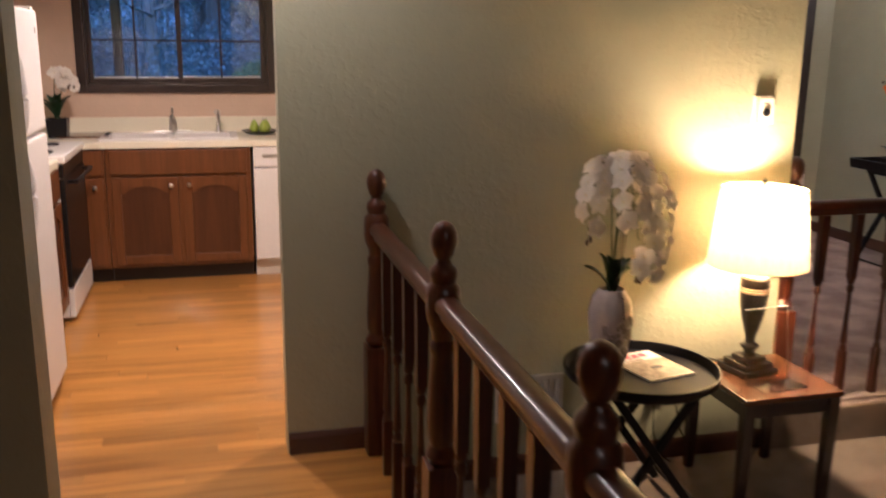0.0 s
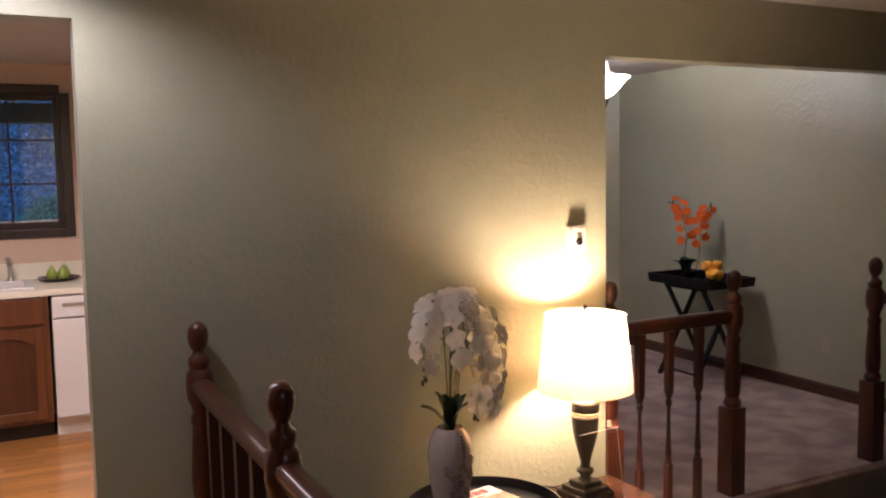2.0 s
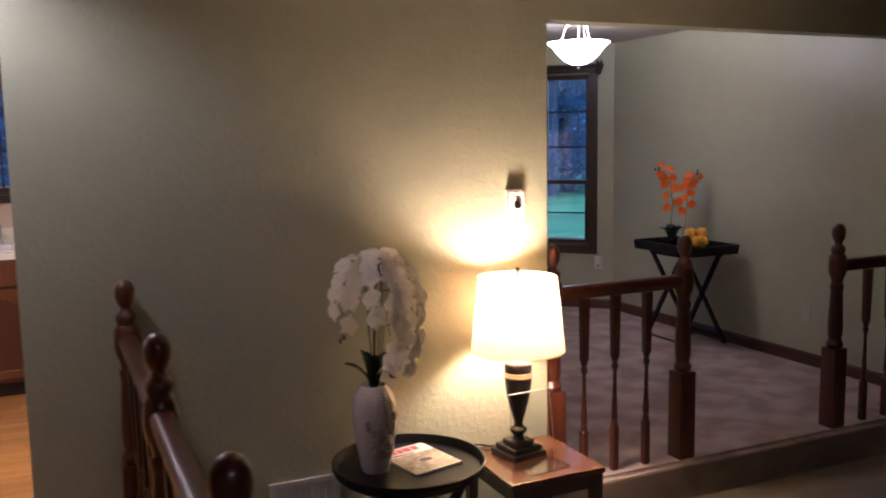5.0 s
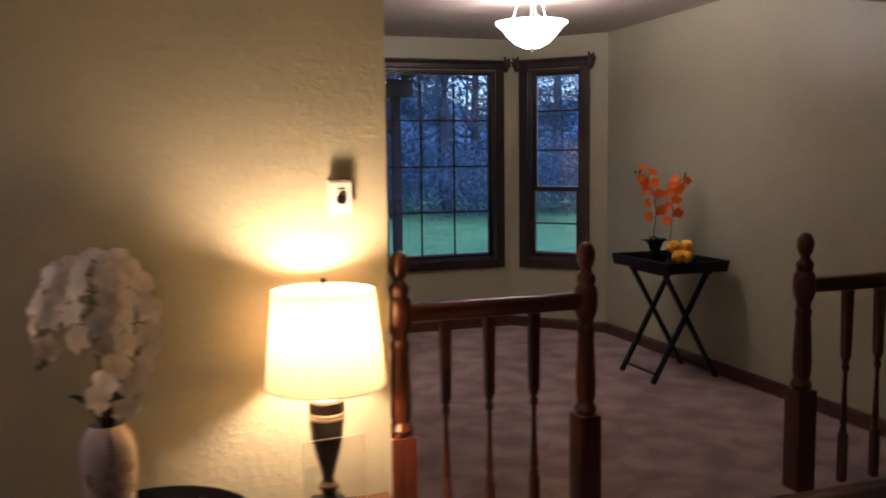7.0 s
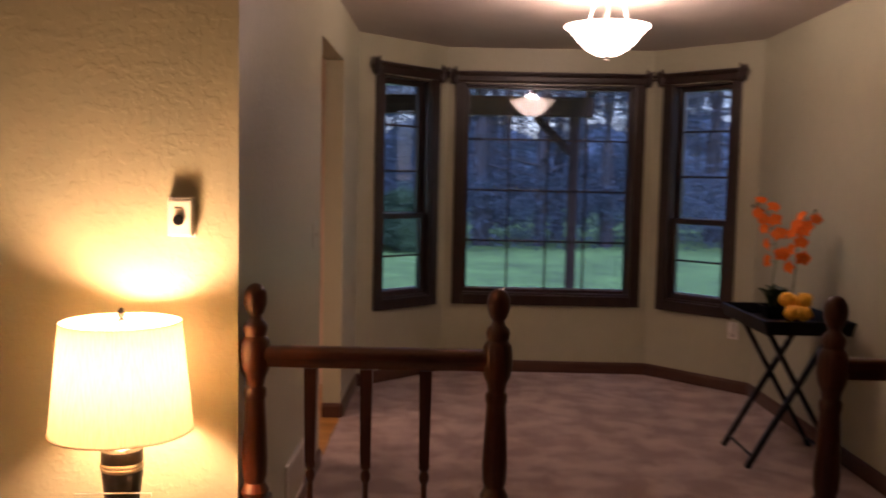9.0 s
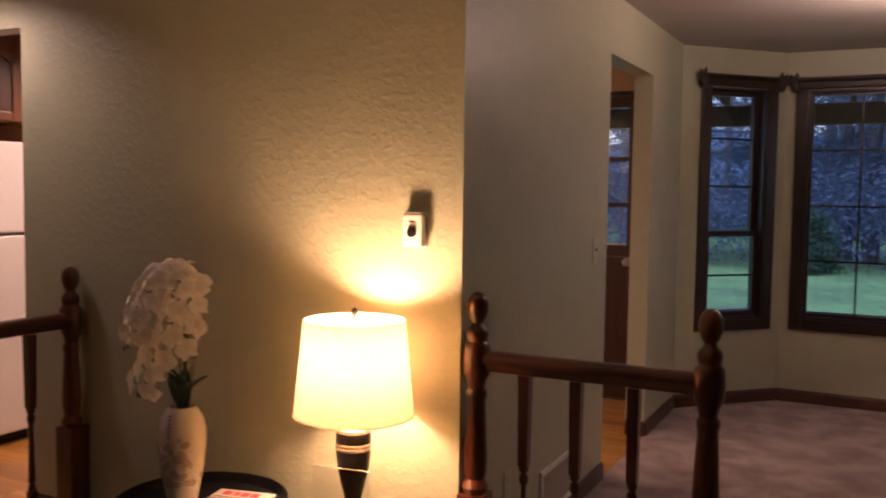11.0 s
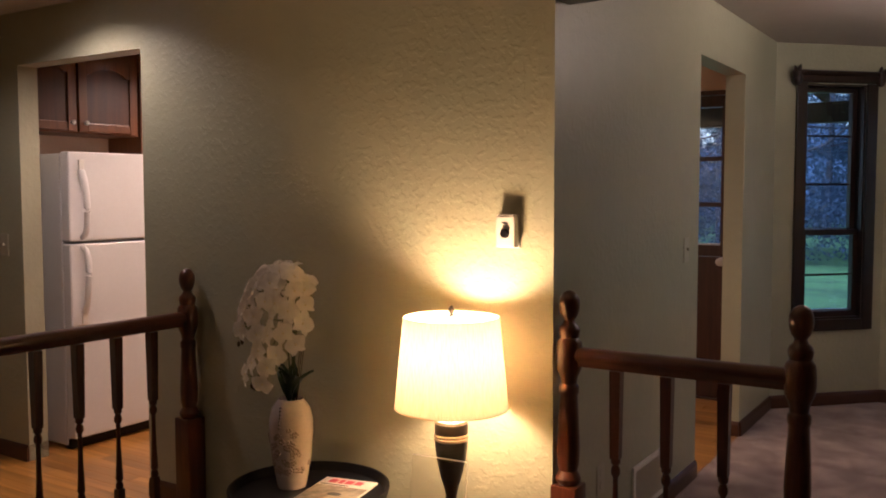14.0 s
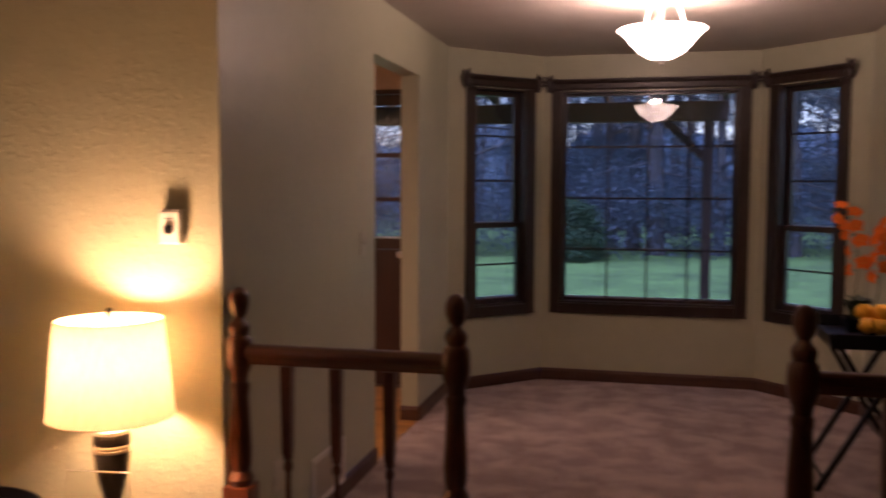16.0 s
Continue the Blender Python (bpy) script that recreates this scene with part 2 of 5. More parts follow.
def petal_mat(name, color, amount):
    """Thin petals that let part of the light through."""
    m = mat(name, color, 0.75, var=0.15, scale=1.5, fine=14, spec=0.12)
    nt = m.node_tree
    tr, mx = nt.nodes.new("ShaderNodeBsdfTranslucent"), nt.nodes.new("ShaderNodeMixShader")
    tr.inputs["Color"].default_value = (*color, 1)
    mx.inputs[0].default_value = amount
    nt.links.new(nt.nodes["Principled BSDF"].outputs[0], mx.inputs[1])
    nt.links.new(tr.outputs[0], mx.inputs[2])
    nt.links.new(mx.outputs[0], nt.nodes["Material Output"].inputs["Surface"])
    return m


PETAL_W = petal_mat("white_petal", (0.87, 0.83, 0.77), 0.44)
PETAL_W2 = mat("cream_petal", (0.80, 0.70, 0.42), 0.6, var=0.1)
PETAL_O = petal_mat("orange_petal", (0.85, 0.19, 0.02), 0.3)
PETAL_Y = mat("yellow_petal", (0.90, 0.45, 0.012), 0.6, var=0.25, scale=30, fine=160)
LEAF = mat("dark_leaf", (0.014, 0.040, 0.016), 0.4, var=0.25)
STEM = mat("stem_green", (0.05, 0.075, 0.03), 0.5, var=0.2)
BUD = mat("dark_bud", (0.05, 0.03, 0.015), 0.6)
PAPER = mat("magazine_paper", (0.72, 0.68, 0.62), 0.4, var=0.05)
INKPINK = mat("pink_ink", (0.55, 0.06, 0.10), 0.5)
INKPHOTO = mat("printed_photo", (0.27, 0.23, 0.17), 0.4, var=0.75, scale=14, fine=45)
INKDARK = mat("dark_ink", (0.05, 0.045, 0.05), 0.5, var=0.3)
GREENFR = mat("green_pear", (0.30, 0.38, 0.04), 0.4, var=0.15)
LAWN = mat("lawn", (0.070, 0.142, 0.026), 0.9, var=0.65, scale=0.9, fine=6.0, bump=0.8, bump_scale=30, dist=0.05)
BARK = mat("bark", (0.052, 0.046, 0.042), 0.9, var=0.4, scale=3, fine=20, bump=0.8, bump_scale=12, dist=0.03)
# Both foliage colours are shifted to blue-grey to paint in the dusk haze.
FOLIAGE = petal_mat("hazed_conifer_foliage", (0.058, 0.084, 0.092), 0.4)
FOLIAGE2 = petal_mat("hazed_brush_foliage", (0.085, 0.108, 0.125), 0.45)
# Distance haze is mixed into the hillside's pale blue colour.
HAZE = mat("hazed_hillside", (0.15, 0.20, 0.25), 0.95, var=0.5, scale=0.12, fine=0.9)
SHRUBG = mat("shrub_foliage", (0.012, 0.042, 0.012), 0.8, var=0.45, scale=2, fine=15)
PATIO = wood("patio_timber", (0.032, 0.014, 0.008), (0.065, 0.028, 0.016), 0.8, 0.0, along=2, grain=14)
PANELROOF = mat("fibreglass_panel", (0.62, 0.66, 0.68), 0.5, var=0.1)
SIDING = mat("outside_siding", (0.20, 0.17, 0.14), 0.8)


# ---- shape helpers ----
def link(name, bm, material, smooth=False):
    me = bpy.data.meshes.new(name)
    bmesh.ops.recalc_face_normals(bm, faces=bm.faces)
    bm.to_mesh(me)
    bm.free()
    me.materials.append(material)
    if smooth:
        me.polygons.foreach_set("use_smooth", [True] * len(me.polygons))
        me.set_sharp_from_angle(angle=radians(40))
    return new(name, me)


def part(name, bm, material, parent, label="", smooth=False):
    ob = link(name, bm, material, smooth)
    ob.parent = parent
    if label:
        ob["label"] = label
    return ob


def thing(name, label, category, at=(0, 0, 0), turn=0, group="", kind=""):
    ob = new(name)
    ob.matrix_world = pose(*at, 0, 0, turn)
    return tagged(ob, label, category, group, kind)


def setting(ob, label, category=""):
    return tagged(ob, label, category, "", "structure")


def box(x0, y0, z0, x1, y1, z1, bevel=0.0, bm=None, seg=2):
    b = bmesh.new()
    bmesh.ops.create_cube(b, size=1, matrix=Matrix.LocRotScale(((x0 + x1) / 2, (y0 + y1) / 2, (z0 + z1) / 2), None, (abs(x1 - x0), abs(y1 - y0), abs(z1 - z0))))
    if bevel:
        bmesh.ops.bevel(b, geom=b.edges[:], offset=bevel, segments=seg, affect="EDGES", profile=0.6)
    return add(bm, b)


def add(bm, b):
    """Joins b into bm."""
    if bm is None:
        return b
    me = bpy.data.meshes.new("t")
    b.to_mesh(me)
    b.free()
    bm.from_mesh(me)
    bpy.data.meshes.remove(me)
    return bm


def moved(b, m):
    bmesh.ops.transform(b, matrix=m, verts=b.verts)
    return b


def lathe(profile, seg=20, bm=None, m=None, cap=True):
    """Turned round z from (radius, height) pairs."""
    b = bmesh.new()
    rings = [[b.verts.new((max(r, 0.0004) * math.cos(2 * math.pi * i / seg), max(r, 0.0004) * math.sin(2 * math.pi * i / seg), z)) for i in range(seg)] for r, z in profile]
    for a, c in zip(rings, rings[1:]):
        for i in range(seg):
            b.faces.new((a[i], a[(i + 1) % seg], c[(i + 1) % seg], c[i]))
    if cap:
        b.faces.new(rings[0][::-1])
        b.faces.new(rings[-1])
    if m:
        moved(b, m)
    return add(bm, b)


def tube(points, r, seg=8, bm=None, r2=None):
    """A round rod along points, tapering to r2."""
    b = bmesh.new()
    pts = [Vector(p) for p in points]
    rings = []
    for i, p in enumerate(pts):
        d = (pts[min(i + 1, len(pts) - 1)] - pts[max(i - 1, 0)]).normalized()
        q = d.to_track_quat("Z", "Y")
        rr = r + ((r2 if r2 is not None else r) - r) * i / (len(pts) - 1)
        rings.append([b.verts.new(p + q @ Vector((rr * math.cos(2 * math.pi * k / seg), rr * math.sin(2 * math.pi * k / seg), 0))) for k in range(seg)])
    for a, c in zip(rings, rings[1:]):
        for k in range(seg):
            b.faces.new((a[k], a[(k + 1) % seg], c[(k + 1) % seg], c[k]))
    b.faces.new(rings[0][::-1])
    b.faces.new(rings[-1])
    return add(bm, b)


def bar(p, q, w, h, bevel=0.003, bm=None):
    """A squared bar from p to q."""
    p, q = Vector(p), Vector(q)
    d = q - p
    b = box(-w / 2, -h / 2, 0, w / 2, h / 2, d.length, bevel)
    moved(b, Matrix.Translation(p) @ d.to_track_quat("Z", "Y").to_matrix().to_4x4())
    return add(bm, b)


def extrude_profile(pts, length, bm=None, m=None):
    """A closed (y, z) outline drawn out along x."""
    b = bmesh.new()
    a = [b.verts.new((0, y, z)) for y, z in pts]
    c = [b.verts.new((length, y, z)) for y, z in pts]
    n = len(pts)
    for i in range(n):
        b.faces.new((a[i], a[(i + 1) % n], c[(i + 1) % n], c[i]))
    b.faces.new(a[::-1])
    b.faces.new(c)
    if m:
        moved(b, m)
    return add(bm, b)


def wall_frame(p0, p1):
    """u runs from p0 to p1 along the inner face, v points out of the room to the left of that way."""
    a = math.degrees(math.atan2(p1[1] - p0[1], p1[0] - p0[0]))
    return pose(p0[0], p0[1], 0, 0, 0, a), math.hypot(p1[0] - p0[0], p1[1] - p0[1])


def wall(name, label, p0, p1, z0, z1, thick, holes, material):
    """A wall with openings (u0, u1, z0, z1) cut through it."""
    m, n = wall_frame(p0, p1)
    bm = bmesh.new()
    u = 0.0
    for a, b, c, d in sorted(holes):
        if a > u:
            box(u, 0, z0, a, thick, z1, 0, bm)
        if c > z0:
            box(a, 0, z0, b, thick, c, 0, bm)
        if d < z1:
            box(a, 0, d, b, thick, z1, 0, bm)
        u = b
    if u < n:
        box(u, 0, z0, n, thick, z1, 0, bm)
    ob = link(name, bm, material)
    ob.matrix_world = m
    return setting(ob, label, "wall")


def baseboard(p0, p1, z=0.0, h=0.085):
    m, n = wall_frame(p0, p1)
    ob = link("baseboard", extrude_profile([(0, z), (-0.014, z), (-0.014, z + h - 0.02), (-0.009, z + h - 0.006), (-0.004, z + h), (0, z + h)], n), BASEWOOD)
    ob.matrix_world = m
    return setting(ob, "reddish-brown stained wooden baseboard", "baseboard")


# ---- structure ----
LOW = -0.19
TOP = 2.44
YW = 3.385
XD = 2.61
XR = 5.28
wall("wall_lamp", "sage green textured wall with two openings", (-2.0, YW), (6.2, YW), LOW - 0.1, TOP, 0.11,
     [(1.565, 2.534, -0.1, 2.076), (4.61, 7.28, -0.24, 2.05)], SAGE)
wall("wall_dining_west", "sage green textured wall with a doorway to the kitchen", (XD, YW + 0.11), (XD, 6.92), -0.1, TOP, 0.11,
     [(5.02 - YW - 0.11, 5.88 - YW - 0.11, -0.1, 2.085)], SAGE)
BAY = [(XD, 6.66), (3.19, 7.25), (4.70, 7.25), (XR, 6.66)]
WIN_Z = (0.577, 2.12)


def facet_len(i):
    return math.hypot(BAY[i + 1][0] - BAY[i][0], BAY[i + 1][1] - BAY[i][1])


SIDE_W, MID_W = 0.45, 1.235
holes_bay = []
for i, w, shift in ((0, SIDE_W, 0.03), (1, MID_W, 0.0), (2, SIDE_W, -0.03)):
    c = facet_len(i) / 2 + shift
    holes_bay.append((c - w / 2, c + w / 2, *WIN_Z))
for i, nm in enumerate(("wall_bay_west", "wall_bay_north", "wall_bay_east")):
    wall(nm, "sage green bay wall around a window", BAY[i], BAY[i + 1], -0.1, TOP, 0.12, [holes_bay[i]], SAGE)
wall("wall_dining_east", "sage green textured wall, bare", (XR, 6.66), (XR, YW + 0.11), -0.1, TOP, 0.12, [], SAGE)
KY = 6.70
wall("wall_kitchen_north", "peach painted kitchen wall with a window and a door", (-1.22, KY), (2.5, KY), -0.1, TOP, 0.12,
     [(-0.505 + 1.22, 0.70 + 1.22, 1.235, 2.12), (1.53 + 1.22, 2.36 + 1.22, -0.1, 2.10)], PEACH)
wall("wall_kitchen_west", "peach painted kitchen wall", (-1.1, YW + 0.11), (-1.1, KY), -0.1, TOP, 0.12, [], PEACH)
liner = link("wall_kitchen_east", box(2.494, YW + 0.11, 0, 2.498, 5.0, 2.3, 0), PEACH)
setting(liner, "peach painted kitchen wall", "wall")
wall("wall_entry_west", "sage green entry wall", (-2.0, -3.0), (-2.0, YW), -0.3, TOP, 0.12, [], SAGE)
wall("wall_entry_south", "sage green wall", (6.2, -3.0), (-2.12, -3.0), -0.3, TOP, 0.12, [], SAGE)
wall("wall_living_east", "sage green living room wall", (6.2, YW), (6.2, -3.12), -0.3, TOP, 0.12, [], SAGE)

wall("wall_closet", "sage green end of the entry wall", (-2.0, 1.92), (-0.018, 1.92), -0.1, TOP, 0.11, [], SAGE)
baseboard((-2.0, 1.92), (-0.020, 1.92))
ceil = link("ceiling_living", box(-2.0, -3.0, 2.345, 6.2, YW, 2.43), CEIL)
setting(ceil, "off-white textured ceiling", "ceiling")
ceil2 = link("ceiling_kitchen", box(-1.1, YW + 0.11, 2.31, 2.5, KY, 2.43), CEIL)
setting(ceil2, "off-white textured ceiling", "ceiling")
bm = bmesh.new()
lo, hi = [], []
for x, y in [(XD, YW + 0.11)] + BAY + [(XR, YW + 0.11)]:
    lo.append(bm.verts.new((x, y, 2.375)))
    hi.append(bm.verts.new((x, y, 2.43)))
bm.faces.new(lo)
bm.faces.new(hi[::-1])
for i in range(len(lo)):
    bm.faces.new((lo[i], lo[(i + 1) % len(lo)], hi[(i + 1) % len(lo)], hi[i]))
setting(link("ceiling_dining", bm, CEIL), "off-white textured ceiling", "ceiling")

# floors: sunken carpet, raised dining carpet with a carpeted riser, raised oak
setting(link("floor_living", box(0.94, -3.0, LOW - 0.1, 6.2, YW, LOW), CARPET_LOW), "brown carpet of the sunken living room", "floor")
bm = bmesh.new()
lo, hi = [], []
for x, y in [(XD, YW - 0.035), (XD, YW + 0.11)] + BAY + [(XR, YW + 0.11), (XR, YW - 0.035)]:
    lo.append(bm.verts.new((x, y, LOW - 0.05)))
    hi.append(bm.verts.new((x, y, 0.0)))
bm.faces.new(hi)
bm.faces.new(lo[::-1])
for i in range(len(lo)):
    bm.faces.new((lo[i], lo[(i + 1) % len(lo)], hi[(i + 1) % len(lo)], hi[i]))
bmesh.ops.bevel(bm, geom=[e for e in bm.edges if all(v.co.z > -0.01 and v.co.y < YW for v in e.verts)], offset=0.02, segments=3, affect="EDGES")
setting(link("floor_dining", bm, CARPET), "mottled mauve-beige carpet of the raised dining room", "floor")
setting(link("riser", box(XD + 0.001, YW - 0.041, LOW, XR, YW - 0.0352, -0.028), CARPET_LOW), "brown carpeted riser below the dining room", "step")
oak_floor = link("floor_oak", box(-2.0, -3.0, LOW - 0.1, 0.94, YW, -0.012), TOEKICK)
bm = box(-1.1, YW, -0.1, 0.94, KY, -0.012)
box(0.94, YW + 0.11, -0.1, XD - 0.001, KY, -0.012, 0, bm)
kitchen_floor = link("floor_kitchen", bm, TOEKICK)
setting(oak_floor, "strip oak floor of the raised entry", "floor")
setting(kitchen_floor, "strip oak floor of the kitchen", "floor")
edge = link("trim", extrude_profile([(-0.03, -0.03), (0.018, -0.03), (0.024, -0.02), (0.024, -0.008), (0.016, 0.0), (-0.03, 0.0)], 5.9,
                                    m=pose(0.94, YW - 0.01, 0.001, 0, 0, -90)), BASEWOOD)
setting(edge, "stained wooden nosing at the floor's edge", "trim")
riser = link("riser", box(0.94, -3.0, LOW, 0.952, YW, -0.03), BASEWOOD)
setting(riser, "stained wooden riser under the raised floor", "trim")

baseboard((0.538, YW), (0.83, YW))
baseboard((0.955, YW), (XD - 0.002, YW), LOW)
baseboard((-2.0, YW), (-0.437, YW))
baseboard((XD, YW + 0.13), (XD, 5.02))
baseboard((XD, 5.88), BAY[0])
for i in range(3):
    baseboard(BAY[i], BAY[i + 1])
baseboard(BAY[3], (XR, YW + 0.11))
baseboard((-0.435, YW + 0.11), (-0.435, YW))
baseboard((XD - 0.11, 5.88), (XD, 5.88))


# ---- windows ----
def casing(parent, u0, u1, z0, z1, w=0.075, head=0.075, ears=True):
    """Flat casing round an opening with a dark carved head."""
    part("window_frame", box(u0 - w, -0.022, z0 - w, u0, 0.0, z1 + 0.004, 0.003), WINWOOD, parent)
    part("window_frame", box(u1, -0.022, z0 - w, u1 + w, 0.0, z1 + 0.004, 0.003), WINWOOD, parent)
    part("window_sill", box(u0 + 0.001, -0.024, z0 - w, u1 - 0.001, 0.0, z0, 0.003), WINWOOD, parent)
    if ears:
        bm = extrude_profile([(0, 0), (-0.026, 0), (-0.03, 0.012), (-0.028, 0.045), (-0.045, 0.058), (-0.048, 0.072), (-0.03, 0.08), (0, 0.08)], u1 - u0 + 2 * w + 0.02,
                             m=pose(u0 - w - 0.01, 0, z1 + 0.005))
        part("window_head", bm, WINWOOD, parent)
        for s, u in ((-1, u0 - w), (1, u1 + w)):
            b = lathe([(0.006, -0.050), (0.020, -0.045), (0.030, -0.020), (0.028, 0.010), (0.022, 0.035), (0.010, 0.045)], 10, m=pose(u + s * 0.008, -0.03, z1 + 0.035))
            for ang, ln in ((100, 0.075), (62, 0.070), (28, 0.055), (-12, 0.045), (140, 0.050), (-50, 0.040)):
                leaf = bmesh.new()
                bmesh.ops.create_icosphere(leaf, subdivisions=2, radius=1.0)
                for v in leaf.verts:
                    v.co = Vector((v.co.x * ln * 0.5 + ln * 0.5, v.co.y * 0.013, v.co.z * 0.016 * (1 - 0.5 * v.co.x)))
                    v.co.y -= 0.012 * (v.co.x / ln) ** 2
                moved(leaf, pose(u + s * 0.010, -0.035, z1 + 0.045) @ Matrix.Diagonal((s, 1, 1, 1)) @ pose(0, 0, 0, 0, -ang, 0))
                add(b, leaf)
            part("carved_ear", b, WINWOOD, parent, smooth=True)
    else:
        part("window_head", box(u0 + 0.001, -0.022, z1, u1 - 0.001, 0.0, z1 + w, 0.003), WINWOOD, parent)


def sash(parent, u0, u1, z0, z1, v, us, zs, fr=0.04, bar_w=0.014, material=None, solid=(0.03, 0.03)):
    """A glazed sash at depth v with glazing bars."""
    material = material or WINWOOD
    bm = box(u0, v - 0.02, z0, u0 + fr, v + 0.02, z1, 0.003)
    box(u1 - fr, v - 0.02, z0, u1, v + 0.02, z1, 0.003, bm)
    box(u0 + fr, v - 0.02, z0, u1 - fr, v + 0.02, z0 + fr, 0.003, bm)
    box(u0 + fr, v - 0.02, z1 - fr, u1 - fr, v + 0.02, z1, 0.003, bm)
    s = part("sash", bm, material, parent)
    for u in us:
        part("glazing_bar", box(u - bar_w / 2, v - 0.006, z0 + fr, u + bar_w / 2, v + 0.006, z1 - fr, 0.002), material, s)
    for z in zs:
        part("glazing_bar", box(u0 + fr, v - 0.0075, z - bar_w / 2, u1 - fr, v + 0.0075, z + bar_w / 2, 0.002), material, s)
    # Pale strip added in place of the sky's reflection along the lower frame.
    part("sill_glint", box(u0 + fr, v + 0.012, z0 + fr - 0.004, u1 - fr, v + 0.045, z0 + fr + 0.010, 0.001), CHROME, s, "pale strip for the sky's glint on the lower frame")
    g = part("pane", box(u0 + fr - 0.004, v - 0.0025, z0 + fr - 0.004, u1 - fr + 0.004, v + 0.0025, z1 - fr + 0.004), GLASS, s, "clear window glass")
    g.visible_shadow = False
    return s


def jamb_liner(parent, u0, u1, z0, z1, depth):
    bm = box(u0, 0, z0, u0 + 0.012, depth, z1)
    box(u1 - 0.012, 0, z0, u1, depth, z1, 0, bm)
    box(u0 + 0.012, 0, z0, u1 - 0.012, depth, z0 + 0.012, 0, bm)
    box(u0 + 0.012, 0, z1 - 0.012, u1 - 0.012, depth, z1, 0, bm)
    part("jamb", bm, WINWOOD, parent)


for i, nm in enumerate(("window_1", "window_2", "window_3")):
    w = thing(nm, "dark-stained bay window with carved head and glazing bars", "window", kind="structure")
    w.matrix_world = wall_frame(BAY[i], BAY[i + 1])[0]
    u0, u1, z0, z1 = holes_bay[i]
    casing(w, u0, u1, z0, z1)
    jamb_liner(w, u0, u1, z0, z1, 0.12)
    u0, u1, z0, z1 = u0 + 0.012, u1 - 0.012, z0 + 0.012, z1 - 0.012
    if i == 1:
        sash(w, u0, u1, z0, z1, 0.085, [u0 + 0.035 + (u1 - u0 - 0.07) * k / 4 for k in (1, 2, 3)], [0.97, 1.345, 1.72], 0.02)
    else:
        zm = 1.15
        sash(w, u0, u1, zm - 0.02, z1, 0.09, [], [zm + (z1 - zm) * k / 3 for k in (1, 2)], 0.035)
        sash(w, u0, u1, z0, zm + 0.02, 0.05, [], [z0 + (zm - z0) * 0.5], 0.035)

w = thing("window_4", "dark-framed sliding kitchen window with glazing bars", "window", kind="structure")
w.matrix_world = pose(-0.08, KY, -0.015)
casing(w, -0.425, 0.78, 1.25, 2.135, 0.055, ears=False)
jamb_liner(w, -0.425, 0.78, 1.25, 2.135, 0.12)
zz = [1.262 + 0.856 * k / 3 for k in (1, 2)]
sash(w, -0.413, 0.20, 1.262, 2.123, 0.085, [-0.104], zz, 0.028)
sash(w, 0.17, 0.768, 1.262, 2.123, 0.045, [0.464], zz, 0.034)

d = thing("door_1", "reddish-brown wooden back door with glazed upper half", "door", kind="structure")
d.matrix_world = pose(0.03, KY, 0)
bm = box(1.50, 0.0, 0.0, 1.53, 0.12, 2.10)
box(2.30, 0.0, 0.0, 2.33, 0.12, 2.10, 0, bm)
box(1.53, 0.0, 2.07, 2.30, 0.12, 2.10, 0, bm)
part("door_frame", bm, DOORWOOD, d)
part("threshold", box(1.50, -0.005, -0.1, 2.33, 0.125, 0.009, 0.003), DOORWOOD, d)
part("door_leaf", box(1.533, 0.03, 0.01, 2.297, 0.07, 0.98, 0.004), DOORWOOD, d)
sash(d, 1.533, 2.297, 0.983, 2.067, 0.05, [1.915], [1.335, 1.645], 0.075, 0.03, DOORWOOD)
part("door_handle", lathe([(0.028, 0), (0.028, 0.006), (0.012, 0.012), (0.012, 0.04), (0.028, 0.05), (0.026, 0.075), (0.01, 0.085)], 14, m=pose(2.24, 0.03, 0.95, 90)), CHROME, d, "metal door knob", smooth=True)

# ---- railings ----
NEWEL_TURNED = [(0.030, 0.425), (0.040, 0.437), (0.044, 0.452), (0.036, 0.468), (0.031, 0.478), (0.037, 0.50), (0.039, 0.55), (0.034, 0.66), (0.030, 0.735), (0.034, 0.745), (0.034, 0.765), (0.027, 0.775),
                (0.031, 0.80), (0.042, 0.825), (0.046, 0.85), (0.046, 0.885), (0.043, 0.915), (0.032, 0.93), (0.035, 0.942), (0.037, 0.955), (0.033, 0.968), (0.022, 0.978), (0.018, 0.99),
                (0.027, 1.003), (0.034, 1.025), (0.0355, 1.043), (0.033, 1.062), (0.023, 1.08), (0.010, 1.088), (0.001, 1.09)]


def newel(parent):
    def make(x, y):
        p = part("newel_post", lathe(NEWEL_TURNED, 24, box(-0.046, -0.046, 0, 0.046, 0.046, 0.43, 0.006)), RAILWOOD, parent, smooth=True)
        p.location = (x, y, 0)
        return p
    return make


BAL_TURNED = [(0.012, 0.555), (0.0165, 0.545), (0.0165, 0.53), (0.010, 0.522), (0.0155, 0.508), (0.016, 0.495), (0.009, 0.482), (0.0085, 0.45), (0.0105, 0.36), (0.0145, 0.275), (0.016, 0.255), (0.0105, 0.245), (0.016, 0.232), (0.016, 0.222), (0.012, 0.21)]


def baluster_mesh():
    b = lathe(BAL_TURNED[::-1], 10)
    box(-0.0165, -0.0165, 0.0, 0.0165, 0.0165, 0.215, 0.003, b, 1)
    b2 = bmesh.new()
    bmesh.ops.create_cone(b2, segments=4, radius1=0.0215, radius2=0.026, depth=0.29, cap_ends=True, matrix=pose(0, 0, 0.69, 0, 0, 45))
    return add(b, b2)


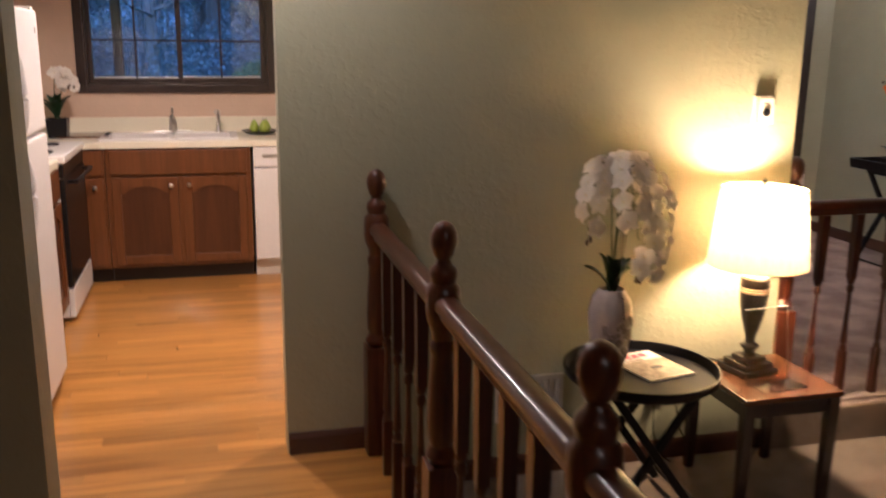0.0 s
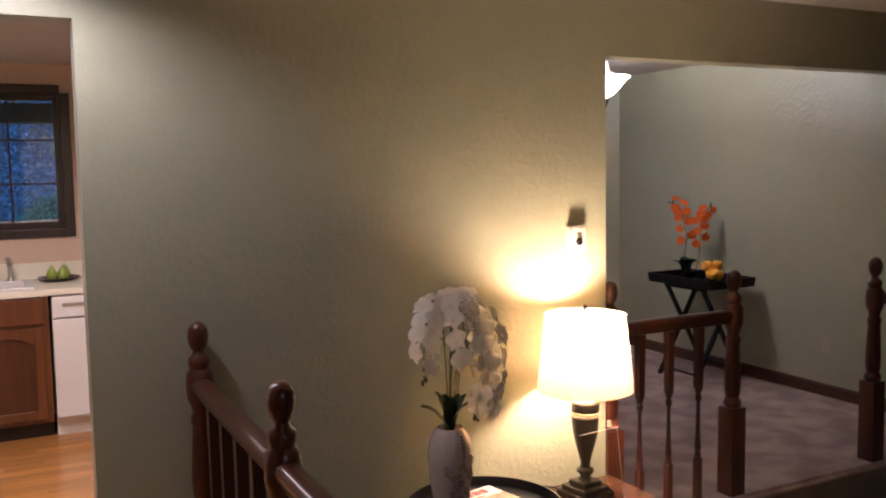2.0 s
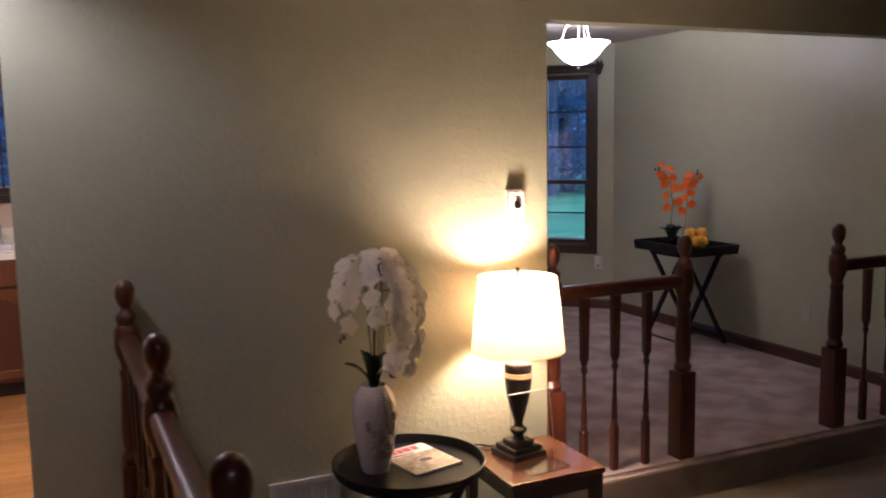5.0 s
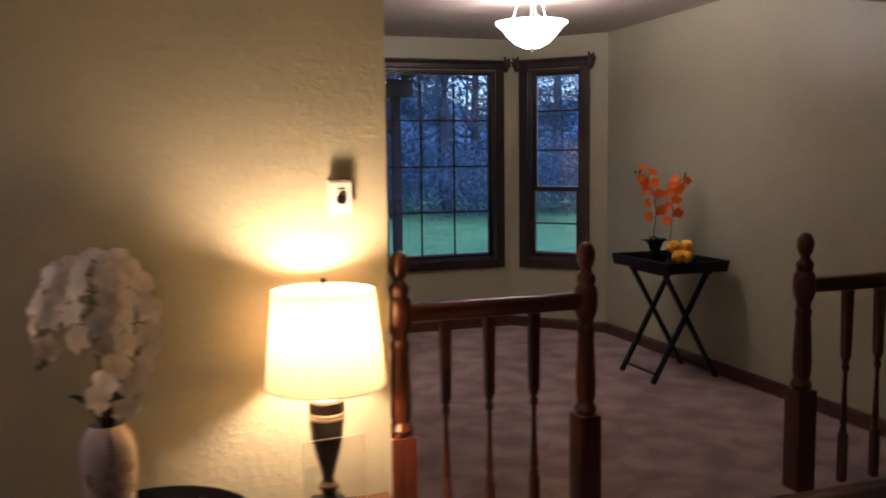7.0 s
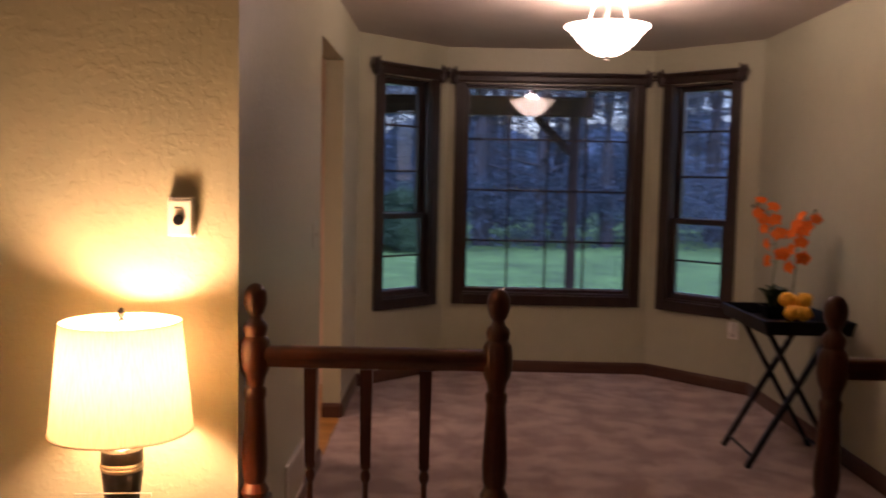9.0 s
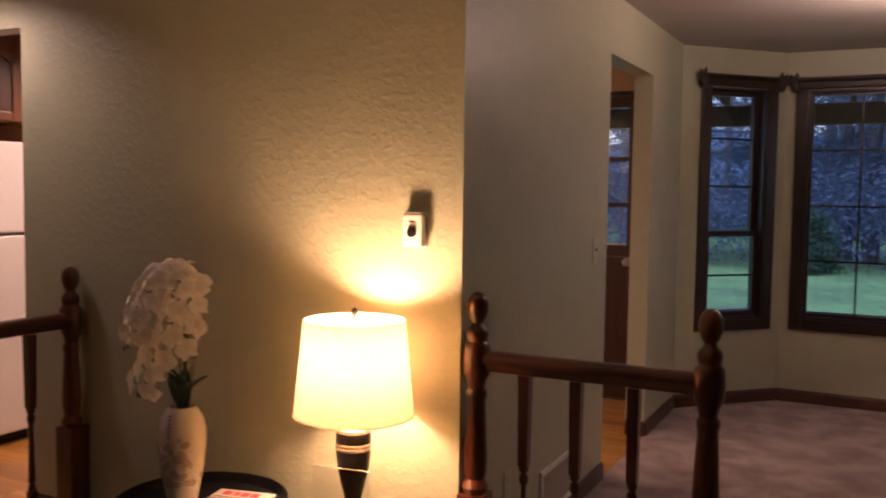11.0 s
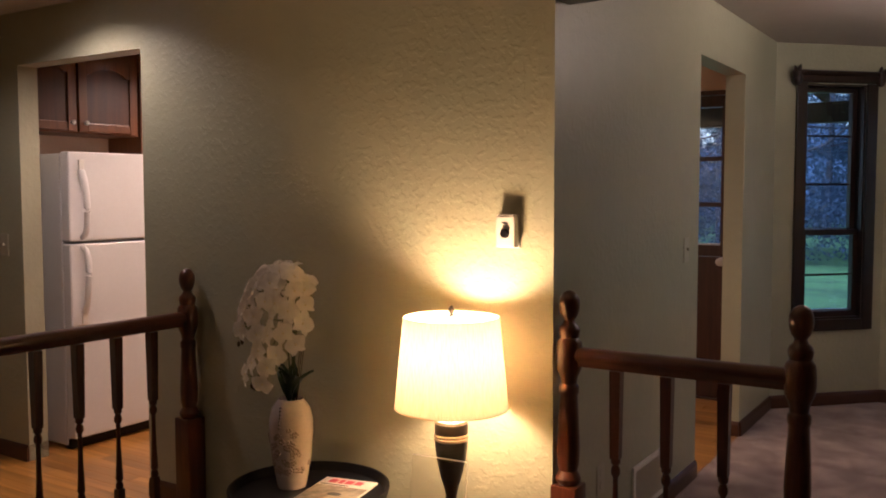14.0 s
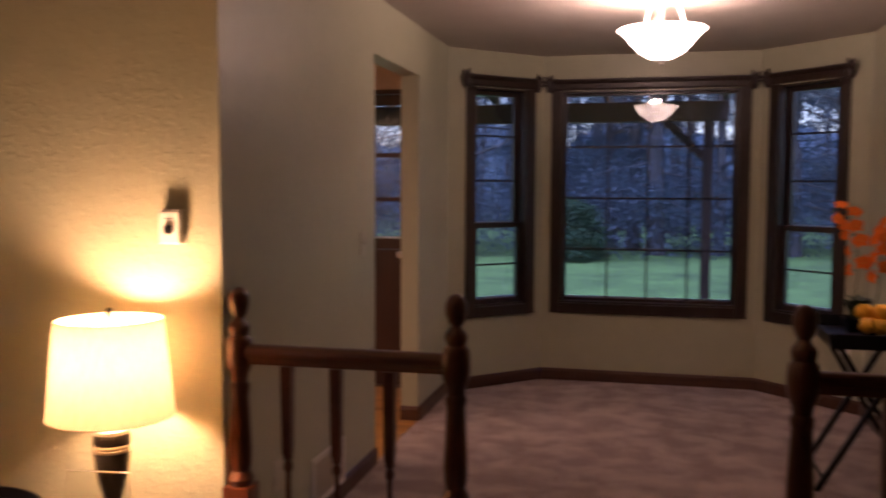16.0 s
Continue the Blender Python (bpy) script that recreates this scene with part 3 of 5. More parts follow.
RAIL_PROFILE = [(-0.018, 0.0), (0.018, 0.0), (0.020, 0.014), (0.030, 0.024), (0.032, 0.040), (0.027, 0.054), (0.016, 0.062), (-0.016, 0.062), (-0.027, 0.054), (-0.032, 0.040), (-0.030, 0.024), (-0.020, 0.014)]


def railing(name, label, posts, along, balusters):
    t = thing(name, label, "railing")
    make = newel(t)
    for x, y in posts:
        make(x, y)
    for (xa, ya), (xb, yb) in zip(posts, posts[1:] if len(posts) > 1 else []):
        n = math.hypot(xb - xa, yb - ya)
        m = pose(xa, ya, 0.838, 0, 0, math.degrees(math.atan2(yb - ya, xb - xa)))
        part("handrail", extrude_profile(RAIL_PROFILE, n, m=m), along, t, smooth=True)
    first = None
    for x, y in balusters:
        if first is None:
            first = part("baluster", baluster_mesh(), RAILWOOD, t, smooth=True)
            o = first
        else:
            o = new("baluster", first.data)
            o.parent = t
        o.location = (x, y, 0)
    return t


XN = 0.870
ny = [3.336, 2.373, 1.430, 0.49]
bals = [(XN, 3.336 - 0.175 * k - 0.02) for k in range(1, 5)]
bals += [(XN, 2.373 - 0.172 * k - 0.02) for k in range(1, 5)] + [(XN, 1.430 - 0.172 * k - 0.02) for k in range(1, 5)]
railing("entry_railing", "glossy cherry-stained railing with turned newels at the floor's edge", [(XN, y) for y in ny], RAILWOOD_Y, bals)
YD = YW + 0.03
railing("dining_railing", "cherry-stained railing with turned balusters beside the step", [(2.655, YD), (3.387, YD)], RAILWOOD_X, [(x, YD) for x in (2.824, 2.993, 3.172)])
railing("dining_railing", "cherry-stained railing from the step to the bare wall", [(4.396, YD), (5.235, YD)], RAILWOOD_X, [(x, YD) for x in (4.624, 4.797, 4.97, 5.10)])

# ---- living room things ----
ET = 0.268   # top of the end table
TR = 0.338   # floor of the round tray


def end_table():
    t = thing("end_table", "square wooden end table with a honey-brown top and dark legs", "table", (2.365, 3.10, LOW))
    h = ET - LOW
    part("tabletop", box(-0.21, -0.215, h - 0.022, 0.21, 0.215, h, 0.004), ETOP, t, "honey-brown polished top")
    bm = box(-0.19, -0.195, h - 0.085, 0.19, -0.175, h - 0.022, 0.002)
    box(-0.19, 0.175, h - 0.085, 0.19, 0.195, h - 0.022, 0.002, bm)
    box(-0.19, -0.175, h - 0.085, -0.17, 0.175, h - 0.022, 0.002, bm)
    box(0.17, -0.175, h - 0.085, 0.19, 0.175, h - 0.022, 0.002, bm)
    part("apron", bm, ELEG, t)
    for sx in (-1, 1):
        for sy in (-1, 1):
            b = bmesh.new()
            bmesh.ops.create_cone(b, segments=4, radius1=0.022, radius2=0.031, depth=h - 0.022, cap_ends=True, matrix=pose(sx * 0.181, sy * 0.186, (h - 0.022) / 2, 0, 0, 45))
            part("leg", b, ELEG, t)


end_table()


def table_lamp():
    t = thing("table_lamp", "lit table lamp with cream drum shade on a dark urn base", "lamp", (2.342, 3.168, ET), 8)
    bm = box(-0.082, -0.082, 0.0, 0.082, 0.082, 0.022, 0.004)
    box(-0.068, -0.068, 0.022, 0.068, 0.068, 0.045, 0.006, bm)
    box(-0.048, -0.048, 0.045, 0.048, 0.048, 0.066, 0.008, bm)
    part("base", bm, BRONZE, t, "stepped dark bronze base")
    part("urn", lathe([(0.03, 0.064), (0.02, 0.075), (0.024, 0.09), (0.034, 0.10), (0.034, 0.11), (0.02, 0.12), (0.018, 0.135), (0.024, 0.16), (0.038, 0.21), (0.050, 0.265), (0.055, 0.31), (0.055, 0.325)], 28), BRONZE, t, "dark bronze urn body", smooth=True)
    part("band", lathe([(0.0555, 0.325), (0.058, 0.328), (0.058, 0.334), (0.056, 0.336), (0.058, 0.339), (0.058, 0.345), (0.0555, 0.348)], 28), PEWTER, t, "pewter rings", smooth=True)
    part("collar", lathe([(0.0555, 0.348), (0.056, 0.375), (0.054, 0.382)], 28), BRONZE, t, smooth=True)
    part("neck", lathe([(0.054, 0.382), (0.052, 0.392), (0.038, 0.398), (0.022, 0.405), (0.016, 0.42), (0.014, 0.44), (0.014, 0.50)], 24), PEWTER, t, "pale pewter neck", smooth=True)
    b = bmesh.new()
    seg, rb, rt, z0, z1 = 48, 0.190, 0.160, 0.437, 0.737
    ro = []
    for rr, z in ((rb, z0), (rt, z1), (rt - 0.0015, z1), (rb - 0.0015, z0)):
        ro.append([b.verts.new((rr * math.cos(2 * math.pi * i / seg), rr * math.sin(2 * math.pi * i / seg), z)) for i in range(seg)])
    for a, c in ((0, 1),):
        for i in range(seg):
            b.faces.new((ro[a][i], ro[a][(i + 1) % seg], ro[c][(i + 1) % seg], ro[c][i]))
    bmesh.ops.delete(b, geom=ro[2] + ro[3], context="VERTS")
    part("shade", b, SHADE, t, "cream linen drum shade, glowing", smooth=True)
    for rr, z in ((rb, z0), (rt, z1)):
        part("rim", tube([(rr * math.cos(a), rr * math.sin(a), z) for a in [2 * math.pi * k / 48 for k in range(49)]], 0.0022, 5), SHADE, t)
    bm = tube([(0.014, 0, 0.50), (0.05, 0, 0.53), (0.062, 0, 0.60), (0.04, 0, 0.70), (0, 0, 0.735)], 0.002, 6)
    tube([(-0.014, 0, 0.50), (-0.05, 0, 0.53), (-0.062, 0, 0.60), (-0.04, 0, 0.70), (0, 0, 0.735)], 0.002, 6, bm)
    for k in range(3):
        a = 2 * math.pi * k / 3
        tube([(0, 0, 0.733), (0.16 * math.cos(a), 0.16 * math.sin(a), 0.733)], 0.0018, 5, bm)
    part("harp", bm, PEWTER, t)
    part("finial", lathe([(0.004, 0.735), (0.009, 0.742), (0.005, 0.748), (0.010, 0.757), (0.0105, 0.765), (0.006, 0.773), (0.001, 0.776)], 14), BRONZE, t, "dark turned finial", smooth=True)


table_lamp()


def tray_table():
    t = thing("tray_table", "round black tray table on crossed legs", "table", (1.812, 3.055, LOW))
    h = TR - LOW
    part("tray", lathe([(0.001, h - 0.012), (0.262, h - 0.012), (0.282, h + 0.004), (0.288, h + 0.030), (0.287, h + 0.036), (0.280, h + 0.036), (0.276, h + 0.028), (0.268, h + 0.004), (0.255, h), (0.001, h)], 56, cap=False), BLACK, t, "round black tray with raised rim", smooth=True)
    for s in (-1, 1):
        part("leg", bar((-0.19, s * 0.15, 0), (0.17, s * 0.135, h - 0.022), 0.024, 0.03, 0.004), BLACK, t)
        part("leg", bar((0.19, s * 0.175, 0), (-0.17, s * 0.16, h - 0.022), 0.024, 0.03, 0.004), BLACK, t)
    for x, z in ((-0.19, 0.02), (0.19, 0.02)):
        part("stretcher", bar((x * 0.93, -0.15, 0.06), (x * 0.93, 0.15, 0.06), 0.018, 0.022, 0.003), BLACK, t)
    for x in (-0.16, 0.16):
        part("top_rail", bar((x, -0.165, h - 0.028), (x, 0.165, h - 0.028), 0.022, 0.026, 0.003), BLACK, t)


tray_table()


def petal(length, width, cup, seg=6, ruffle=0.05):
    """A rounded, slightly ruffled petal from the origin along +x, arched towards +z and rolled back at its tip."""
    b = bmesh.new()
    rows = []
    for i in range(seg + 1):
        f = i / seg
        w = width * max(math.sin(math.pi * min(f ** 0.8 * 0.97 + 0.02, 0.985)), 0.10) ** 0.62
        z = cup * (1.9 * f - 2.1 * f * f)
        rows.append([b.verts.new((length * f * (1 - 0.06 * abs(k)), k * w / 2, z + k * k * cup * 0.30 + ruffle * width * math.sin(5 * f + 4 * k) * abs(k))) for k in (-1, -0.5, 0, 0.5, 1)])
    for a, c in zip(rows, rows[1:]):
        for k in range(4):
            b.faces.new((a[k], a[k + 1], c[k + 1], c[k]))
    return b


def blossom_mesh(name, size, material, centre):
    """Five petals and a small lip, facing +z."""
    bm = bmesh.new()
    for k, (ang, ln, wd) in enumerate(((90, 0.98, 0.72), (-48, 0.95, 0.66), (228, 0.95, 0.66), (14, 1.0, 1.12), (166, 1.0, 1.12))):
        add(bm, moved(petal(size * ln, size * wd, size * 0.22), pose(0, 0, 0.0015 + (0.004 if k > 2 else 0.0), 0, 0, ang)))
    n = len(bm.faces)
    b = lathe([(size * 0.06, 0.0), (size * 0.10, size * 0.08), (size * 0.06, size * 0.18), (size * 0.02, size * 0.22)], 7)
    add(bm, b)
    me = bpy.data.meshes.new(name)
    bm.to_mesh(me)
    bm.free()
    me.materials.append(material)
    me.materials.append(centre)
    for i, p in enumerate(me.polygons):
        p.use_smooth = True
        p.material_index = 0 if i < n else 1
    return me


def curve_points(ctrl, n=14):
    """Points on a smooth line through ctrl."""
    pts = [Vector(c) for c in ctrl]
    out = []
    for i in range(len(pts) - 1):
        p0, p1, p2, p3 = pts[max(i - 1, 0)], pts[i], pts[i + 1], pts[min(i + 2, len(pts) - 1)]
        for k in range(n):
            f = k / n
            out.append(0.5 * ((2 * p1) + (p2 - p0) * f + (2 * p0 - 5 * p1 + 4 * p2 - p3) * f * f + (3 * p1 - p0 - 3 * p2 + p3) * f ** 3))
    return out + [pts[-1]]


def flower_spray(t, ctrl, mesh, count, start, centre, rng, reach=0.02, bias=(0, -0.35, 0.1), buds=3, jitter=0.30):
    """One stem with two rows of blossoms that face away from centre, and small buds at its tip."""
    pts = curve_points(ctrl)
    part("stem", tube(pts, 0.0032, 6, r2=0.0016), STEM, t, smooth=True)
    n = len(pts)
    for k in range(count):
        i = int((start + (0.93 - start) * k / (count - 1)) * (n - 1))
        p = pts[i]
        along = (pts[min(i + 1, n - 1)] - pts[i - 1]).normalized()
        out = (p - Vector(centre)).normalized() + Vector(bias) + Vector([rng.uniform(-jitter, jitter) for _ in range(3)])
        out = (out - along * out.dot(along) * 0.6).normalized()
        side = along.cross(out).normalized() * (1 if k % 2 else -1)
        at = p + side * reach * rng.uniform(0.8, 1.2) + out * rng.uniform(0.010, 0.022)
        part("stalk", tube([p, at - out * 0.002], 0.0012, 4), STEM, t)
        o = new("blossom", mesh)
        o.parent = t
        face = (out + side * 0.55).normalized()
        sz = rng.uniform(0.90, 1.08) * (1.0 - 0.10 * k / count)
        o.matrix_local = Matrix.LocRotScale(at, face.to_track_quat("Z", "Y") @ Euler((0, 0, rng.uniform(-0.5, 0.5))).to_quaternion(), (sz, sz, sz))
    for k in range(buds):
        p = pts[-1 - k * 2] + Vector((rng.uniform(-0.012, 0.012), rng.uniform(-0.012, 0.012), rng.uniform(-0.01, 0.01)))
        part("bud", lathe([(0.001, -0.010), (0.006, -0.004), (0.007, 0.003), (0.004, 0.009), (0.001, 0.012)], 8, m=Matrix.Translation(p)), BUD, t, smooth=True)


def orchid(t, stems, mesh, spread, start, facing, step, rng, buds=3, leaf_z=0.0, leaves=6, leaf_len=0.14, leaf_w=0.060):
    """Arching stems with blossoms along their upper part, buds at the tip and broad leaves at the foot."""
    for ctrl in stems:
        pts = curve_points(ctrl)
        part("stem", tube(pts, 0.003, 6, r2=0.0018), STEM, t, smooth=True)
        n = len(pts)
        i = int(n * start)
        side = 1
        while i < n - 3:
            p = pts[i]
            off = Vector((rng.uniform(-1, 1), rng.uniform(-1, 1), rng.uniform(-0.6, 0.6))).normalized() * spread * rng.uniform(0.4, 1)
            o = new("blossom", mesh)
            o.parent = t
            d = Vector(facing) + Vector((rng.uniform(-0.9, 0.9), rng.uniform(-0.9, 0.9), rng.uniform(-0.5, 0.7)))
            s = rng.uniform(0.85, 1.12)
            o.matrix_local = Matrix.LocRotScale(p + off, d.to_track_quat("Z", "Y") @ Euler((0, 0, rng.uniform(-0.5, 0.5))).to_quaternion(), (s, s, s))
            i += step
            side = -side
        for k in range(buds):
            p = pts[-1 - k * 2] + Vector((rng.uniform(-0.012, 0.012), rng.uniform(-0.012, 0.012), -0.008))
            part("bud", lathe([(0.001, -0.010), (0.006, -0.004), (0.007, 0.003), (0.004, 0.009), (0.001, 0.012)], 8, m=Matrix.Translation(p)), BUD, t, smooth=True)
    for k in range(leaves):
        a = 360 * k / leaves + rng.uniform(-20, 20)
        b = bmesh.new()
        rows = []
        for i in range(7):
            f = i / 6
            w = leaf_w * math.sin(math.pi * (0.1 + 0.88 * f)) ** 0.8
            rows.append([b.verts.new((leaf_len * f, s * w / 2, leaf_len * (0.75 * f - 0.55 * f * f) + abs(s) * 0.008)) for s in (-1, 0, 1)])
        for r0, r1 in zip(rows, rows[1:]):
            for s in range(2):
                b.faces.new((r0[s], r0[s + 1], r1[s + 1], r1[s]))
        part("leaf", moved(b, pose(0, 0, leaf_z, 0, rng.uniform(-62, -25), a)), LEAF, t, smooth=True)


rng = random.Random(4)
VX, VY = 1.694, 3.095


def vase():
    t = thing("vase", "cream ceramic vase with raised flower relief on the tray", "vase", (VX, VY, TR))
    part("body", lathe([(0.001, 0.001), (0.051, 0.001), (0.053, 0.006), (0.061, 0.05), (0.073, 0.12), (0.0805, 0.20), (0.0805, 0.25), (0.070, 0.295), (0.052, 0.32), (0.047, 0.328), (0.044, 0.328), (0.044, 0.30), (0.05, 0.28), (0.001, 0.27)], 36, cap=False), CERAMIC, t, smooth=True)
    rr = random.Random(9)
    prof = lambda z: 0.061 + (z - 0.05) * 0.130 if z < 0.2 else 0.0805
    for k in range(44):
        z = 0.07 + 0.16 * rr.random()
        a = math.radians(-75 + rr.gauss(0, 34))
        r = prof(z) + 0.001
        s = rr.uniform(0.009, 0.015)
        b = bmesh.new()
        for q in range(5):
            bb = bmesh.new()
            bmesh.ops.create_icosphere(bb, subdivisions=1, radius=s * 0.5, matrix=Matrix.Translation((0, s * 0.6 * math.cos(q * 1.2566), s * 0.6 * math.sin(q * 1.2566))) @ Matrix.Diagonal((0.8, 1, 1, 1)))
            add(b, bb)
        part("relief_flower", moved(b, pose(r * math.cos(a), r * math.sin(a), z, 0, 0, math.degrees(a))), RELIEF, t, smooth=True)
    for k in range(7):
        z = 0.235 + 0.012 * k
        a = math.radians(-80)
        r = 0.081 - max(0, z - 0.25) * 0.20
        bb = bmesh.new()
        bmesh.ops.create_icosphere(bb, subdivisions=1, radius=0.0038, matrix=Matrix.Translation((r * math.cos(a), r * math.sin(a), z)))
        part("relief_dot", bb, BRONZE, t, smooth=True)


vase()
wo = thing("white_orchid", "artificial white orchid arching out of the ceramic vase", "plant", (VX, VY, TR + 0.27))
wo.scale = (0.88, 0.88, 1.06)
WB = blossom_mesh("blossom", 0.048, PETAL_W, PETAL_W2)
flower_spray(wo, [(0, 0, 0), (-0.01, 0.0, 0.20), (-0.03, -0.01, 0.40), (-0.06, -0.03, 0.47), (-0.11, -0.06, 0.45), (-0.15, -0.09, 0.37), (-0.165, -0.11, 0.25)], WB, 15, 0.40, (-0.04, 0.02, 0.32), rng, 0.030)
flower_spray(wo, [(0.01, 0, 0), (0.01, 0.0, 0.22), (0.02, -0.01, 0.42), (0.055, -0.06, 0.475), (0.105, -0.13, 0.40), (0.10, -0.19, 0.29), (0.05, -0.22, 0.19), (0.0, -0.22, 0.13)], WB, 18, 0.34, (0.0, -0.02, 0.32), rng, 0.034, (-0.35, -0.95, 0.1))
flower_spray(wo, [(0.0, 0.01, 0), (0.01, 0.01, 0.24), (0.02, 0.01, 0.43), (0.01, -0.03, 0.49), (0.0, -0.11, 0.46), (-0.02, -0.19, 0.36), (0.0, -0.21, 0.26)], WB, 13, 0.46, (0.0, 0.0, 0.33), rng, 0.036, buds=0)
flower_spray(wo, [(0.0, 0.01, 0), (0.02, 0.01, 0.26), (0.06, 0.0, 0.43), (0.09, -0.03, 0.42), (0.115, -0.08, 0.34), (0.10, -0.12, 0.25)], WB, 9, 0.50, (0.0, 0.0, 0.30), rng, 0.028, (-0.35, -1.0, 0.1), buds=1)
orchid(wo, [], WB, 0.042, 0.46, (0.1, -0.95, 0.2), 2, rng, leaf_z=0.03, leaves=7, leaf_len=0.15)
for k in range(3):
    part("twig", tube(curve_points([(0.015, 0.01, 0.02), (0.03 + 0.01 * k, 0.015, 0.18), (0.045 + 0.012 * k, 0.02, 0.25 + 0.04 * k)], 6), 0.0018, 5), BUD, wo)


def magazine():
    t = thing("magazine", "glossy magazine with a pink title lying on the round tray", "magazine", (1.880, 3.120, TR + 0.001), 12)
    part("pages", box(-0.105, -0.135, 0, 0.105, 0.135, 0.006, 0.001), PAPER, t)
    part("cover", box(-0.105, -0.135, 0.006, 0.105, 0.135, 0.0068), PAPER, t, "white cover band")
    part("cover_photo", box(-0.103, -0.133, 0.0069, 0.103, 0.050, 0.0074), INKPHOTO, t, "ochre cover photograph")
    part("photo_figure", lathe([(0.028, 0.0075), (0.026, 0.0079)], 14, m=Matrix.Translation((0.01, -0.03, 0)) @ Matrix.Diagonal((1.0, 0.6, 1, 1))), INKDARK, t, "dark shape in the photograph")
    for a, w in ((-0.075, 0.032), (-0.036, 0.022), (-0.008, 0.032), (0.030, 0.030)):
        part("title_bar", box(a, 0.080, 0.0069, a + w, 0.118, 0.0075), INKPINK, t, "pink title block")
    part("cover_line", box(-0.095, 0.058, 0.0069, 0.02, 0.066, 0.0075), INKDARK, t, "dark line of small print")


magazine()
ac = thing("sign_holder", "clear acrylic sign holder standing on the end table", "sign holder", (2.355, 3.015, ET + 0.001), 6)
part("back_panel", moved(box(-0.10, -0.0015, 0, 0.10, 0.0015, 0.285, 0.0005, seg=1), pose(0, 0.035, 0, -8)), ACRYL, ac)
# White strips paint the glint on the acrylic's top and right edges.
for e in ((-0.10, -0.0016, 0.2840, 0.10, 0.0016, 0.2865), (0.0997, -0.0016, 0, 0.1007, 0.0016, 0.284)):
    part("edge", moved(box(*e), pose(0, 0.035, 0, -8)), EDGE_GLINT, ac, "white strip for the light caught by the edge")
part("foot", box(-0.10, -0.075, 0, 0.10, 0.036, 0.003, 0.0005, seg=1), ACRYL, ac)


cord = thing("lamp_cord", "thin dark lamp cord hanging behind the end table", "cord", (0, 0, 0))
part("cable", tube(curve_points([(2.30, 3.255, ET + 0.004), (2.20, 3.330, ET + 0.004), (2.135, 3.345, ET - 0.10), (2.16, 3.340, LOW + 0.16), (2.235, 3.350, LOW + 0.012), (2.12, 3.340, LOW + 0.006), (2.05, 3.352, LOW + 0.13), (2.06, 3.380, LOW + 0.30)], 8), 0.0032, 6), BLACK, cord, smooth=True)
part("plug", box(2.045, 3.352, LOW + 0.288, 2.075, 3.376, LOW + 0.318, 0.004), BLACK, cord, "dark moulded plug")


def thermostat():
    t = thing("thermostat", "white wall thermostat with a dark round dial", "thermostat", (2.444, YW, 1.285))
    part("body", box(-0.036, -0.036, -0.055, 0.036, -0.004, 0.05, 0.004), WHITEPL, t)
    part("backplate", box(-0.04, -0.004, -0.058, 0.04, 0, 0.058, 0.002), WHITEPL, t)
    part("dial", lathe([(0.016, 0), (0.016, 0.006), (0.013, 0.009)], 18, m=pose(0, -0.036, -0.008, 90)), BLACK, t, "dark round dial", smooth=True)
    part("label", box(-0.012, -0.0368, 0.026, 0.012, -0.036, 0.030), INKDARK, t, "small dark marking")
    for k in range(7):
        part("grille_fin", box(-0.032 + k * 0.0095, -0.034, 0.050, -0.027 + k * 0.0095, -0.006, 0.056), WHITEPL, t)


thermostat()


def register(at, turn, w, h, name="wall_register", slats=9):
    t = thing(name, "white metal heating register in the wall", "vent", at, turn)
    bm = box(-w / 2, -0.012, -h / 2, w / 2, 0, -h / 2 + 0.022, 0.003)
    box(-w / 2, -0.012, h / 2 - 0.022, w / 2, 0, h / 2, 0.003, bm)
    box(-w / 2, -0.012, -h / 2 + 0.022, -w / 2 + 0.022, 0, h / 2 - 0.022, 0.003, bm)
    box(w / 2 - 0.022, -0.012, -h / 2 + 0.022, w / 2, 0, h / 2 - 0.022, 0.003, bm)
    part("frame", bm, WHITEPL, t)
    part("backing", box(-w / 2 + 0.02, -0.002, -h / 2 + 0.02, w / 2 - 0.02, 0, h / 2 - 0.02), WHITEPL, t)
    for k in range(slats):
        x = -w / 2 + 0.022 + (w - 0.044) * (k + 0.5) / slats
        part("slat", moved(box(-0.002, -0.010, -h / 2 + 0.022, 0.002, 0.0, h / 2 - 0.022), pose(x, -0.002, 0, 0, 0, 30)), WHITEPL, t)


register((1.498, YW, 0.142), 0, 0.285, 0.19)
register((XD, 4.335, 0.175), 90, 0.39, 0.21, slats=13)


def plate(at, turn, name, label, kind):
    t = thing(name, label, kind, at, turn)
    part("plate", box(-0.036, -0.006, -0.058, 0.036, 0, 0.058, 0.003), BEIGEPL, t)
    if kind == "switch":
        part("toggle", box(-0.005, -0.017, -0.004, 0.005, -0.006, 0.012, 0.002), BEIGEPL, t)
    else:
        for z in (-0.024, 0.024):
            part("socket", lathe([(0.015, 0), (0.015, 0.002), (0.014, 0.003)], 14, m=pose(0, -0.006, z, 90)), BEIGEPL, t, smooth=True)


plate((-0.597, YW, 1.145), 0, "light_switch", "cream light switch plate beside the kitchen opening", "switch")
plate((XD, 4.82, 1.145), 90, "light_switch", "cream light switch plate beside the doorway", "switch")
plate((2.06, YW, LOW + 0.30), 0, "wall_outlet", "cream wall outlet behind the tables", "outlet")
plate((XD, 3.80, 0.33), 90, "wall_outlet", "cream wall outlet low on the green wall", "outlet")
plate((XR, 4.43, 0.35), -90, "wall_outlet", "cream wall outlet low on the bare wall", "outlet")
